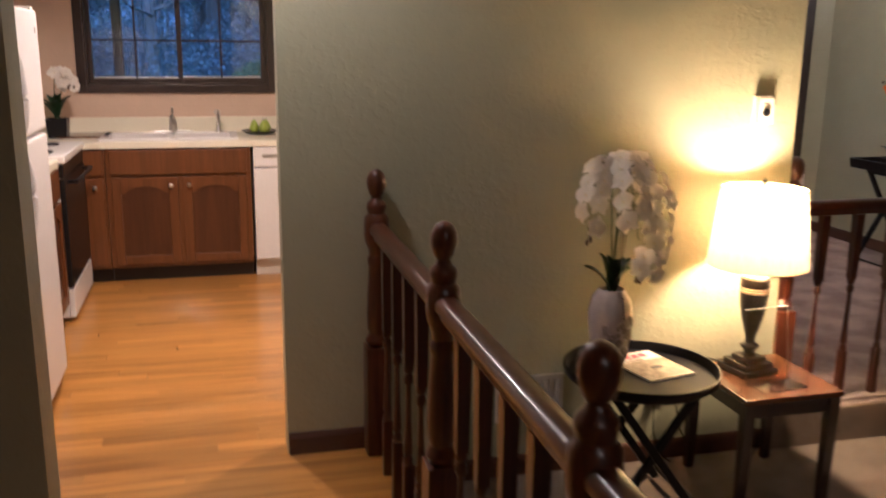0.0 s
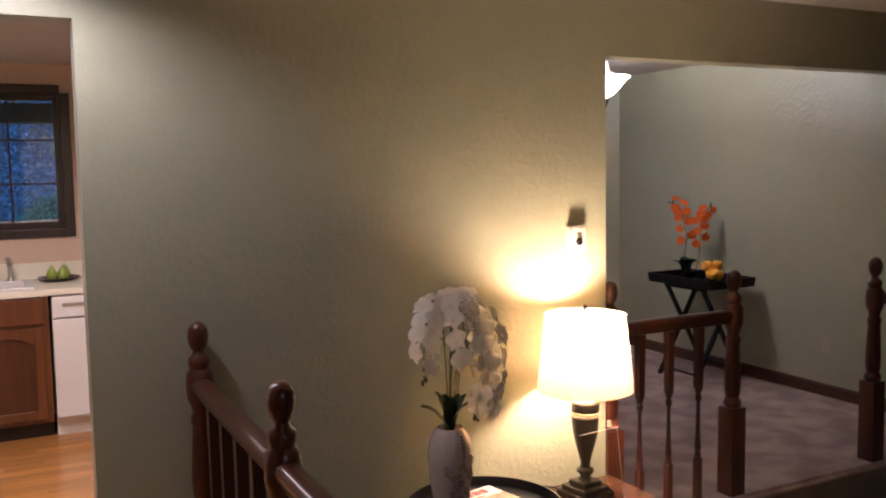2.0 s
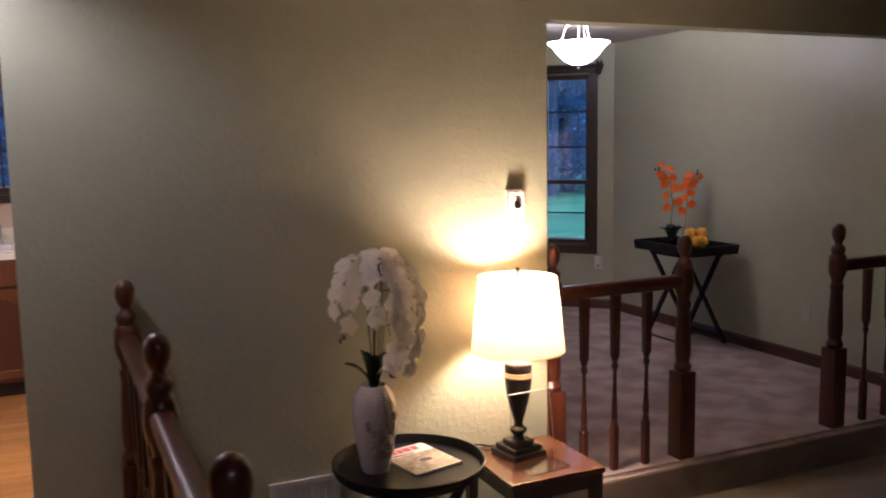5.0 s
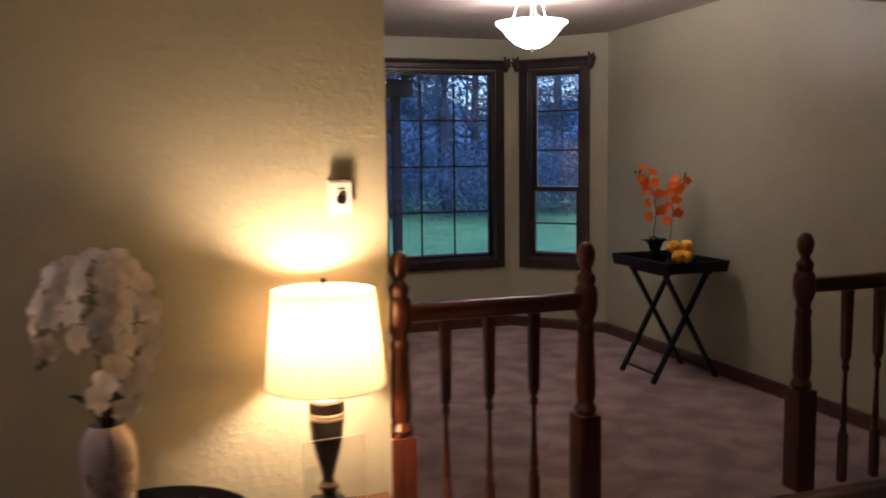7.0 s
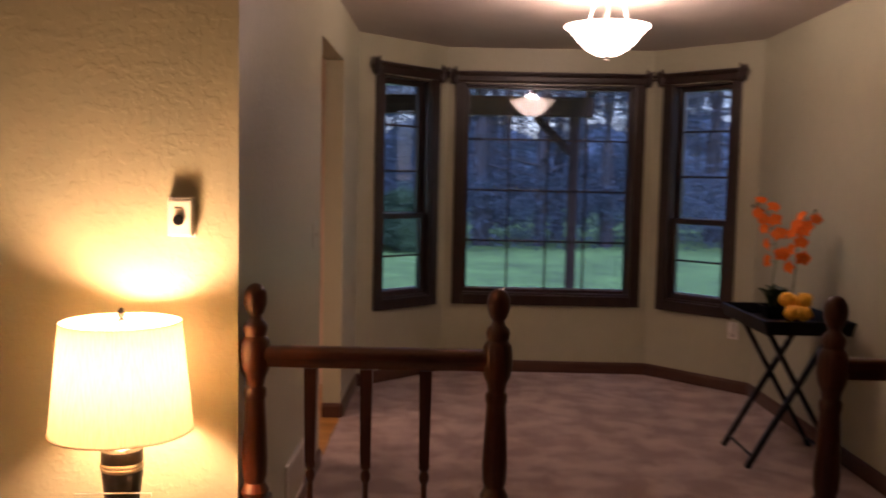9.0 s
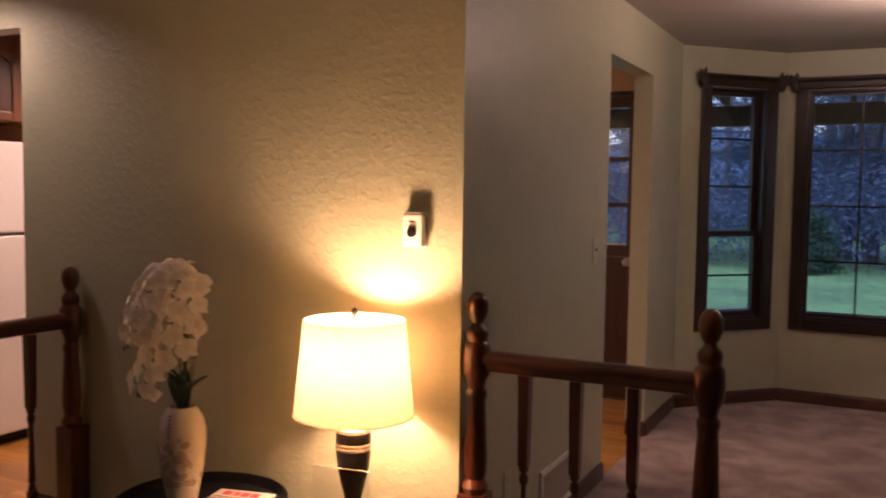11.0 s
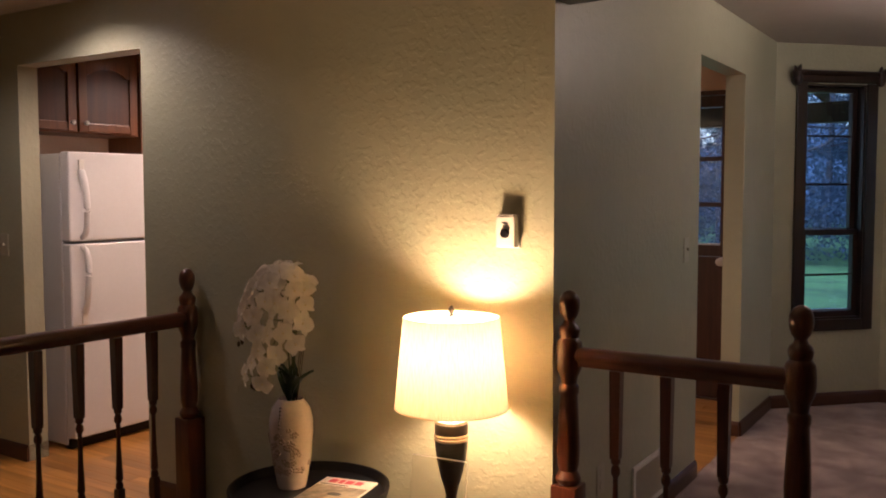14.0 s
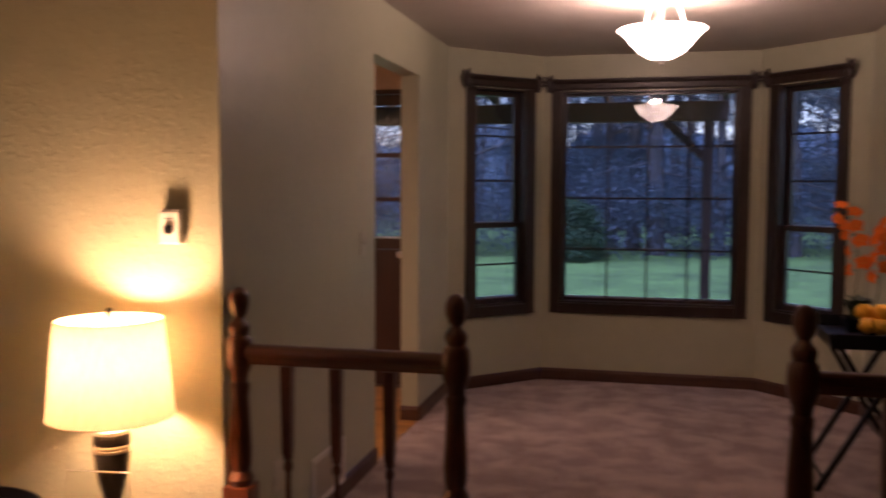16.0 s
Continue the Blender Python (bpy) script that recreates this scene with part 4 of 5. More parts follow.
pl = thing("night_light", "small white plug-in device in a wall outlet", "plug", (5.188, 6.754, 0.425), -46)
part("plate", box(-0.036, -0.006, -0.058, 0.036, 0, 0.058, 0.003), WHITEPL, pl)
part("body", box(-0.022, -0.045, -0.01, 0.022, -0.006, 0.06, 0.008), WHITEPL, pl)
part("socket", box(-0.014, -0.009, -0.045, 0.014, -0.006, -0.02, 0.002), PEWTER, pl)

rl = thing("recessed_light", "lit recessed ceiling light with a white trim ring", "ceiling light", (0.32, 3.02, 2.345))
part("trim_ring", lathe([(0.062, -0.001), (0.062, -0.008), (0.085, -0.008), (0.092, -0.001)], 32, cap=False), WHITEPL, rl, smooth=True)
part("lens", lathe([(0.001, -0.003), (0.061, -0.003), (0.061, -0.0015), (0.001, -0.0015)], 32, cap=False), glow("recessed_lens", (1.0, 0.82, 0.6), 5.0), rl, "glowing lens")

# ---- dining room things ----


def pendant():
    t = thing("pendant_light", "lit semi-flush ceiling light with a frosted glass bowl", "ceiling light", (4.004, 5.278, 2.04))
    part("bowl", lathe([(0.012, 0.008), (0.05, 0.012), (0.10, 0.038), (0.145, 0.082), (0.172, 0.118), (0.195, 0.140), (0.211, 0.150), (0.211, 0.156), (0.195, 0.149), (0.168, 0.127), (0.140, 0.092), (0.095, 0.048), (0.046, 0.022), (0.012, 0.018)], 40, cap=False), BOWL, t, "frosted white glass bowl, glowing", smooth=True)
    part("finial", lathe([(0.001, -0.022), (0.007, -0.017), (0.009, -0.010), (0.005, -0.004), (0.014, 0.002), (0.016, 0.008), (0.008, 0.02)], 14), PEWTER, t, smooth=True)
    part("stem", tube([(0, 0, 0.02), (0, 0, 0.33)], 0.007, 8), PEWTER, t)
    for k in range(3):
        a = 2 * math.pi * k / 3 + 0.3
        pts = [(r * math.cos(a), r * math.sin(a), z) for r, z in ((0.01, 0.285), (0.05, 0.29), (0.085, 0.27), (0.10, 0.23), (0.115, 0.19), (0.15, 0.16), (0.192, 0.154))]
        part("arm", tube(curve_points(pts, 5), 0.006, 7), PEWTER, t, smooth=True)
        part("knob", lathe([(0.012, 0), (0.014, 0.01), (0.008, 0.022), (0.001, 0.026)], 10, m=pose(0.195 * math.cos(a), 0.195 * math.sin(a), 0.150)), PEWTER, t, smooth=True)
    part("canopy", lathe([(0.012, 0.30), (0.05, 0.305), (0.07, 0.32), (0.075, 0.3345)], 28), PEWTER, t, smooth=True)


pendant()


def butler_table():
    t = thing("butler_table", "black folding butler tray table on crossed legs", "table", (5.00, 5.335, 0))
    NAVY = BLACK
    x0, x1, y0, y1, z = -0.24, 0.19, -0.36, 0.32, 0.70
    part("tray_floor", box(x0 + 0.02, y0 + 0.02, z, x1 - 0.02, y1 - 0.02, z + 0.012), NAVY, t)
    for a, b, n in (((x0, y0), (x1, y0), 0), ((x0, y1), (x1, y1), 0), ((x0, y0), (x0, y1), 1), ((x1, y0), (x1, y1), 1)):
        if n == 0:
            s = -1 if a[1] < 0 else 1
            bm = moved(box(a[0] + 0.012, -0.007, 0, b[0] - 0.012, 0.007, 0.07, 0.003), pose(0, a[1] - s * 0.018, z, -s * 14))
        else:
            s = -1 if a[0] < 0 else 1
            bm = moved(box(-0.007, a[1] + 0.004, 0, 0.007, b[1] - 0.004, 0.07, 0.003), pose(a[0] - s * 0.018, 0, z, 0, s * 14))
        part("tray_side", bm, NAVY, t)
    for y in (-0.215, 0.165):
        part("leg", bar((-0.25, y, 0), (0.14, y, z - 0.002), 0.034, 0.022, 0.003), NAVY, t)
        part("leg", bar((0.225, y + 0.024, 0), (-0.17, y + 0.024, z - 0.002), 0.034, 0.022, 0.003), NAVY, t)
    for x in (-0.22, 0.195):
        part("stretcher", tube([(x, -0.215, 0.055), (x, 0.18, 0.055)], 0.008, 8), NAVY, t)
    for x in (-0.165, 0.14):
        part("top_rail", bar((x, -0.235, z - 0.016), (x, 0.205, z - 0.016), 0.022, 0.03, 0.003), NAVY, t)


butler_table()
TZ = 0.7125
OX, OY = 4.975, 5.47
op = thing("orange_orchid", "artificial orange orchids in a low black pot", "plant", (OX, OY, TZ))
part("pot", lathe([(0.001, 0.001), (0.055, 0.001), (0.075, 0.03), (0.085, 0.06), (0.09, 0.065), (0.082, 0.065), (0.07, 0.05), (0.001, 0.048)], 4, cap=False, m=pose(0, 0, 0, 0, 0, 45)), BLACK, op, "low black square pot")
OB = blossom_mesh("orange_blossom", 0.043, PETAL_O, PETAL_Y)
flower_spray(op, [(-0.01, 0.0, 0.05), (-0.01, 0.0, 0.20), (0.0, -0.005, 0.33), (-0.02, 0.01, 0.48), (-0.05, 0.02, 0.56), (-0.11, 0.05, 0.60)], OB, 10, 0.36, (0.15, 0.1, 0.35), rng, 0.034, (-0.5, -0.75, 0.0), 3, 0.35)
flower_spray(op, [(0.05, -0.04, 0.05), (0.075, -0.06, 0.17), (0.085, -0.065, 0.33), (0.09, -0.07, 0.45), (0.11, -0.08, 0.51), (0.15, -0.10, 0.57)], OB, 10, 0.34, (0.3, 0.1, 0.3), rng, 0.026, (-0.5, -0.75, 0.0), 3, 0.35)
orchid(op, [], OB, 0.05, 0.4, (-0.55, -0.8, 0.1), 2, rng, leaf_z=0.05, leaves=9, leaf_len=0.13, leaf_w=0.085)
yp = thing("yellow_flowers", "tight bunch of yellow artificial flowers in a dark cup", "plant", (4.985, 5.205, TZ))
part("cup", lathe([(0.001, 0.001), (0.035, 0.001), (0.045, 0.04), (0.048, 0.06), (0.042, 0.06), (0.001, 0.05)], 16, cap=False), BLACK, yp, smooth=True)


def ruffled_head(parent, at, radius, seed):
    """A dense round bloom with lobed, furrowed petals."""
    b = bmesh.new()
    bmesh.ops.create_icosphere(b, subdivisions=3, radius=radius)
    for v in b.verts:
        d = v.co.normalized()
        a = math.atan2(d.y, d.x)
        v.co = d * radius * (1 + 0.09 * math.sin(5 * a + seed + 3 * d.z) + 0.14 * noise.noise(d * 3.2 + Vector((seed * 7.1, 0, 0))) - 0.10 * max(d.z - 0.75, 0) * 4)
    part("flower_head", moved(b, Matrix.Translation(at)), PETAL_Y, parent, smooth=True)


for k, (x, y, z) in enumerate(((-0.030, 0.02, 0.130), (0.035, -0.02, 0.135), (-0.022, -0.025, 0.072), (0.030, 0.035, 0.085), (0.030, -0.035, 0.070))):
    ruffled_head(yp, (x, y, z), 0.040, k)

# ---- kitchen ----
CF, CT = 6.07, 0.91     # cabinet fronts along the window wall, counter height
DARKGAP = TOEKICK


def cab_door(parent, w, h, at, turn, arch=True, knob=None):
    """A framed door with a raised panel, arched at the top, lying in x-z and facing -y."""
    m = pose(*at, 0, 0, turn)
    st = 0.055
    b = bmesh.new()
    n = 12
    inner_top = [(-w / 2 + st + (w - 2 * st) * i / n, h - st - (0.045 * (1 - math.sin(math.pi * min(max((i / n - 0.08) / 0.84, 0), 1)) ** 0.6) if arch else 0)) for i in range(n + 1)]
    box(-w / 2, -0.02, 0, -w / 2 + st, 0, h, 0.003, b)
    box(w / 2 - st, -0.02, 0, w / 2, 0, h, 0.003, b)
    box(-w / 2 + st, -0.02, 0, w / 2 - st, 0, st, 0.007, b)
    add(b, moved(extrude_profile([(x, z) for x, z in inner_top] + [(w / 2 - st, h), (-w / 2 + st, h)], 0.02), pose(0, 0, 0, 0, 0, -90)))
    d = part("door", moved(b, m), CABWOOD, parent)
    part("panel", moved(box(-w / 2 + st - 0.003, -0.008, st - 0.003, w / 2 - st + 0.003, -0.002, h - st + 0.003), m), CABPANEL, d, "recessed panel with shade in its colour")
    if knob:
        part("knob", lathe([(0.007, 0), (0.006, 0.012), (0.014, 0.018), (0.015, 0.024), (0.008, 0.029)], 14, m=m @ pose(knob[0], -0.02, knob[1], 90)), CHROME, d, "small metal knob", smooth=True)
    return d


def drawer_front(parent, w, h, at, turn, knob=False):
    m = pose(*at, 0, 0, turn)
    d = part("drawer_front", moved(box(-w / 2, -0.02, 0, w / 2, 0, h, 0.005), m), CABWOOD, parent)
    return d


def sink_cabinet():
    t = thing("sink_cabinet", "oak sink base cabinet with two arched panel doors", "cabinet", (0.09, CF, 0))
    part("body", box(-0.445, 0.0, 0.10, 0.445, 0.58, CT - 0.04), CABWOOD, t)
    part("toe_kick", box(-0.445, 0.07, 0.0, 0.445, 0.58, 0.10), TOEKICK, t)
    cab_door(t, 0.40, 0.56, (-0.215, 0, 0.125), 0, True, (0.16, 0.51))
    cab_door(t, 0.40, 0.56, (0.215, 0, 0.125), 0, True, (-0.16, 0.51))
    drawer_front(t, 0.84, 0.155, (0, 0, 0.705), 0)


sink_cabinet()
t = thing("corner_cabinet", "narrow oak corner cabinet with one door and a drawer", "cabinet", (-0.48, CF, 0))
part("body", box(-0.075, 0.0, 0.10, 0.120, 0.58, CT - 0.04), CABWOOD, t)
part("toe_kick", box(-0.075, 0.07, 0.0, 0.120, 0.58, 0.10), TOEKICK, t)
d = part("door", box(-0.060, -0.02, 0.125, 0.110, 0, 0.685, 0.004), CABWOOD, t)
part("knob", lathe([(0.007, 0), (0.006, 0.012), (0.014, 0.018), (0.015, 0.024), (0.008, 0.029)], 14, m=pose(0.06, -0.02, 0.63, 90)), CHROME, d, "small metal knob", smooth=True)
drawer_front(t, 0.17, 0.155, (0.025, 0, 0.705), 0)

dw = thing("dishwasher", "white dishwasher under the counter", "dishwasher", (0.85, CF, 0))
part("body", box(-0.298, 0.0, 0.10, 0.298, 0.57, CT - 0.045), WHITE, dw)
part("door", box(-0.298, -0.028, 0.125, 0.298, -0.001, 0.725, 0.006), WHITE, dw)
pnl = part("control_panel", box(-0.298, -0.030, 0.735, 0.298, -0.001, CT - 0.048, 0.006), WHITE, dw)
part("handle", box(-0.24, -0.034, 0.80, 0.24, -0.0305, 0.822, 0.001), PEWTER, pnl, "grey grip strip")
part("kick_plate", box(-0.298, 0.05, 0.0, 0.298, 0.07, 0.10), WHITEPL, dw)

# worktop with the sink cut-out, in one continuous piece
t = thing("worktop", "cream laminate worktop with rounded edge and upstand", "worktop")
sx0, sx1, sy0, sy1 = -0.375, 0.445, CF + 0.06, CF + 0.50
y0, y1 = CF - 0.028, KY - 0.002
bm = box(-1.098, y0, CT - 0.04, sx0, y1, CT, 0.006)
box(sx1, y0, CT - 0.04, 1.175, y1, CT, 0.006, bm)
box(sx0, y0, CT - 0.04, sx1, sy0, CT, 0.006, bm)
box(sx0, sy1, CT - 0.04, sx1, y1, CT, 0.006, bm)
part("slab", bm, COUNTER, t)
part("upstand", box(-1.098, y1 - 0.02, CT + 0.0005, 1.175, y1, CT + 0.105, 0.004), COUNTER, t)
part("upstand", box(-1.098, 4.42, CT + 0.0005, -1.078, y1 - 0.02, CT + 0.105, 0.004), COUNTER, t)
part("slab", box(-1.098, 4.43, CT - 0.04, -0.49, 5.24, CT, 0.006), COUNTER, t)
t = thing("end_cabinet", "oak base cabinet beside the dishwasher", "cabinet", (1.165, CF, 0))
part("body", box(-0.012, 0, 0.0, 0.008, 0.58, CT - 0.04), CABWOOD, t)

t = thing("kitchen_sink", "white double-bowl drop-in sink", "sink", (0, 0, CT))
bm = bmesh.new()
rim = 0.012
for a, b_, c, d_ in ((sx0 - 0.02, sy0 - 0.02, sx1 + 0.02, sy0 + 0.03), (sx0 - 0.02, sy1 - 0.075, sx1 + 0.02, sy1 + 0.02), (sx0 - 0.02, sy0 + 0.03, sx0 + 0.03, sy1 - 0.075), (sx1 - 0.03, sy0 + 0.03, sx1 + 0.02, sy1 - 0.075), (0.015, sy0 + 0.03, 0.055, sy1 - 0.075)):
    box(a, b_, 0.0005, c, d_, rim, 0.004, bm)
part("rim", bm, WHITE, t)
for a, c in ((sx0 + 0.03, 0.015), (0.055, sx1 - 0.03)):
    b = box(a - 0.002, sy0 + 0.028, -0.18, c + 0.002, sy1 - 0.073, 0.004)
    bmesh.ops.delete(b, geom=[f for f in b.faces if f.normal.z > 0.5], context="FACES_ONLY")
    part("bowl", b, WHITE, t)

t = thing("faucet", "brushed metal single-lever kitchen faucet", "faucet", (0.045, sy1 - 0.02, CT + 0.0125))
part("deck_plate", box(-0.13, -0.03, 0, 0.13, 0.03, 0.012, 0.006), CHROME, t)
part("body", lathe([(0.03, 0.012), (0.028, 0.03), (0.024, 0.05), (0.026, 0.075), (0.02, 0.09), (0.014, 0.10)], 18), CHROME, t, smooth=True)
part("spout", tube(curve_points([(0, 0, 0.05), (0, -0.06, 0.10), (0, -0.14, 0.12), (0, -0.19, 0.10)], 6), 0.012, 10), CHROME, t, smooth=True)
part("lever", tube(curve_points([(0, 0, 0.09), (0, 0.004, 0.13), (0.0, -0.02, 0.17)], 6), 0.010, 8, r2=0.007), CHROME, t, smooth=True)
t = thing("side_sprayer", "brushed metal side sprayer beside the faucet", "sprayer", (0.345, sy1 - 0.02, CT + 0.0125))
part("base", lathe([(0.024, 0), (0.022, 0.01), (0.014, 0.02), (0.013, 0.05)], 14), CHROME, t, smooth=True)
part("head", tube(curve_points([(0, 0, 0.04), (0, 0, 0.10), (0, -0.02, 0.135), (-0.012, -0.05, 0.14)], 5), 0.013, 10, r2=0.017), CHROME, t, smooth=True)
t = thing("fruit_tray", "dark shallow tray on the worktop", "tray", (0.625, KY - 0.20, CT))
part("dish", lathe([(0.001, 0.001), (0.08, 0.001), (0.125, 0.018), (0.13, 0.024), (0.122, 0.022), (0.08, 0.008), (0.001, 0.007)], 28, cap=False), BRONZE, t, smooth=True)
for k, (x, y, s) in enumerate(((0.585, KY - 0.20, 0.95), (0.665, KY - 0.17, 1.0), (0.645, KY - 0.25, 0.9))):
    t = thing("pear", "green pear lying on the dark tray", "fruit", (x, y, CT + 0.008), 40 * k, group="pears on the tray")
    part("flesh", lathe([(0.001, 0), (0.02 * s, 0.003), (0.033 * s, 0.022), (0.034 * s, 0.036), (0.026 * s, 0.056), (0.016 * s, 0.073), (0.012 * s, 0.083), (0.001, 0.088)], 16, cap=False), GREENFR, t, smooth=True)
    part("stalk", tube([(0, 0, 0.086), (0.004, 0, 0.10)], 0.0018, 5), BUD, t)

# pot with white flowers in the worktop's corner
t = thing("kitchen_orchid", "white flowers with dark leaves in a dark pot", "plant", (-0.66, KY - 0.30, CT))
part("pot", lathe([(0.001, 0.001), (0.075, 0.001), (0.085, 0.05), (0.09, 0.12), (0.093, 0.125), (0.085, 0.125), (0.08, 0.11), (0.001, 0.10)], 4, cap=False, m=pose(0, 0, 0, 0, 0, 45)), BLACK, t, "square dark pot")
orchid(t, [[(0, 0, 0.1), (0.0, -0.03, 0.30), (0.03, -0.08, 0.42), (0.08, -0.12, 0.40), (0.10, -0.14, 0.33)], [(0, 0, 0.1), (0.03, 0.0, 0.27), (0.07, -0.02, 0.36), (0.12, -0.05, 0.33)]],
       WB, 0.03, 0.5, (0.5, -0.8, 0.2), 3, rng, leaf_z=0.12, leaves=9, leaf_len=0.17)
t = thing("cutting_board", "flat wooden board lying in the worktop's corner", "board", (-0.50, KY - 0.22, CT))
part("board", box(-0.16, -0.15, 0.0, 0.15, 0.14, 0.012, 0.004), ETOP, t)

# stove, side counter, fridge along the west wall
t = thing("stove", "white electric range with a black glass oven door", "stove", (-1.085, 5.635, 0))
part("body", box(0, -0.375, 0.03, 0.585, 0.375, 0.88, 0.004), WHITE, t)
part("cooktop", box(0, -0.378, 0.885, 0.625, 0.378, 0.925, 0.006), WHITE, t)
od = part("oven_door", box(0.587, -0.372, 0.20, 0.615, 0.372, 0.80, 0.006), BLACKGL, t, "black glass oven door")
part("handle", tube([(0.665, -0.30, 0.775), (0.665, 0.30, 0.775)], 0.011, 10), BLACK, od)
for y in (-0.28, 0.28):
    part("handle_mount", box(0.614, y - 0.012, 0.766, 0.664, y + 0.012, 0.784, 0.003), BLACK, od)
part("control_strip", box(0.587, -0.372, 0.805, 0.612, 0.372, 0.88, 0.004), BLACKGL, t)
part("drawer", box(0.587, -0.372, 0.03, 0.615, 0.372, 0.19, 0.006), WHITE, t)
part("back_guard", box(0.0, -0.375, 0.926, 0.06, 0.375, 1.08, 0.01), WHITE, t)
for x, y, r in ((0.20, -0.19, 0.075), (0.20, 0.19, 0.10), (0.44, -0.19, 0.10), (0.44, 0.19, 0.075)):
    part("burner", lathe([(r, 0.926), (r, 0.932), (r - 0.012, 0.932), (r - 0.014, 0.928), (0.02, 0.928)], 24, cap=False, m=pose(x, y, 0)), BLACK, t, smooth=True)
t = thing("side_cabinet", "oak base cabinet between the fridge and the stove", "cabinet", (-1.095, 4.84, 0))
part("body", box(0, -0.40, 0.10, 0.585, 0.40, CT - 0.041), CABWOOD, t)
part("toe_kick", box(0, -0.40, 0.0, 0.52, 0.40, 0.10), TOEKICK, t)
cab_door(t, 0.38, 0.56, (0.585, -0.20, 0.125), 90)
cab_door(t, 0.38, 0.56, (0.585, 0.20, 0.125), 90)
drawer_front(t, 0.78, 0.155, (0.585, 0, 0.705), 90)


def fridge():
    t = thing("refrigerator", "white top-freezer refrigerator with curved handles", "refrigerator", (-1.092, 3.985, 0))
    part("body", box(0, -0.36, 0.02, 0.63, 0.375, 1.635, 0.008), WHITE, t)
    part("toe_grille", box(0.60, -0.35, 0.0, 0.655, 0.365, 0.055, 0.004), BLACK, t)
    fz = part("freezer_door", box(0.637, -0.362, 1.155, 0.71, 0.377, 1.645, 0.014, seg=3), WHITE, t)
    fd = part("fridge_door", box(0.637, -0.362, 0.065, 0.71, 0.377, 1.14, 0.014, seg=3), WHITE, t)
    for p, z0, z1 in ((fz, 1.175, 1.60), (fd, 0.70, 1.125)):
        s = 1 if p is fz else -1
        lo, hi = (z0, z1) if s == 1 else (z1, z0)
        pts = curve_points([(0.705, -0.285, lo), (0.748, -0.285, lo + s * 0.04), (0.758, -0.285, lo + s * 0.16), (0.742, -0.285, lo + s * 0.29), (0.712, -0.285, hi - s * 0.06)], 6)
        b = tube(pts, 0.016, 10, r2=0.020)
        part("handle", b, WHITE, p, smooth=True)
        part("handle_cap", box(0.708, -0.302, min(hi, hi - s * 0.07), 0.720, -0.268, max(hi, hi - s * 0.07), 0.004), WHITEPL, p)
    part("badge", box(0.7095, 0.30, 1.55, 0.7115, 0.325, 1.575, 0.0005), PEWTER, fz, "small grey badge")
    part("hinge_cap", box(0.62, 0.32, 1.636, 0.70, 0.365, 1.658, 0.004), WHITEPL, t)


fridge()


def over_cabinet():
    t = thing("wall_cabinet", "oak wall cabinet with arched doors above the refrigerator", "cabinet", (-1.098, 3.97, 0))
    part("body", box(0, -0.45, 1.775, 0.305, 0.44, 2.305), CABWOOD, t)
    part("side_panel", box(0.0, 0.44, 1.655, 0.33, 0.458, 2.305), CABWOOD, t)
    cab_door(t, 0.415, 0.44, (0.305, -0.222, 1.785), 90, True, (0.172, 0.05))
    cab_door(t, 0.415, 0.44, (0.305, 0.212, 1.785), 90, True, (-0.172, 0.05))


over_cabinet()
t = thing("wall_cabinet", "oak wall cabinet above the range", "cabinet", (-1.098, 5.6, 0))
part("body", box(0, -1.1, 1.45, 0.30, 0.36, 2.15), CABWOOD, t)
for k in range(3):
    cab_door(t, 0.44, 0.66, (0.30, -0.86 + 0.48 * k, 1.47), 90)
KLENS = glow("kitchen_lens", (1.0, 0.80, 0.58), 4.0)
# The light at (1.06, 3.95) is added and unseen.
for x, y in ((1.06, 3.95), (0.0, 4.70)):
    kl = thing("recessed_light", "lit recessed kitchen ceiling light", "ceiling light", (x, y, 2.31))
    part("trim_ring", lathe([(0.062, -0.001), (0.062, -0.008), (0.085, -0.008), (0.092, -0.001)], 32, cap=False), WHITEPL, kl, smooth=True)
    part("lens", lathe([(0.001, -0.003), (0.061, -0.003), (0.061, -0.0015), (0.001, -0.0015)], 32, cap=False), KLENS, kl, "glowing lens")

# ---- outdoors ----
GZ = -0.55
bm = bmesh.new()
g = [bm.verts.new(p) for p in ((-2500, 6.9, GZ), (2500, 6.9, GZ), (2500, 4000, GZ), (-2500, 4000, GZ))]
bm.faces.new(g)
g = [bm.verts.new(p) for p in ((-2500, -4000, GZ - 0.004), (2500, -4000, GZ - 0.004), (2500, 6.9, GZ - 0.004), (-2500, 6.9, GZ - 0.004))]
bm.faces.new(g)
setting(link("ground", bm, LAWN), "wet green lawn reaching to the woods", "lawn")

t = thing("patio_cover", "brown timber patio cover with translucent roof panels", "patio cover", (0, 0, GZ))
for x in (-0.62, 4.53):
    part("post", box(x - 0.048, 10.152, 0, x + 0.048, 10.248, 2.66 + 0.0, 0.006), PATIO, t)
    s = -1 if x > 0 else 1
    for q in (() if x < 0 else (-1,)):
        part("brace", bar((x + q * 0.03, 10.2, 2.28), (x + q * 0.42, 10.2, 2.66), 0.08, 0.08, 0.004), PATIO, t)
part("beam", box(-3.2, 10.12, 2.66, 4.72, 10.28, 2.86, 0.005), PATIO, t)
for k in range(14):
    x = -3.1 + k * 0.6
    part("rafter", bar((x, 6.95, 3.13), (x, 10.5, 2.93), 0.04, 0.12, 0.003), PATIO, t)
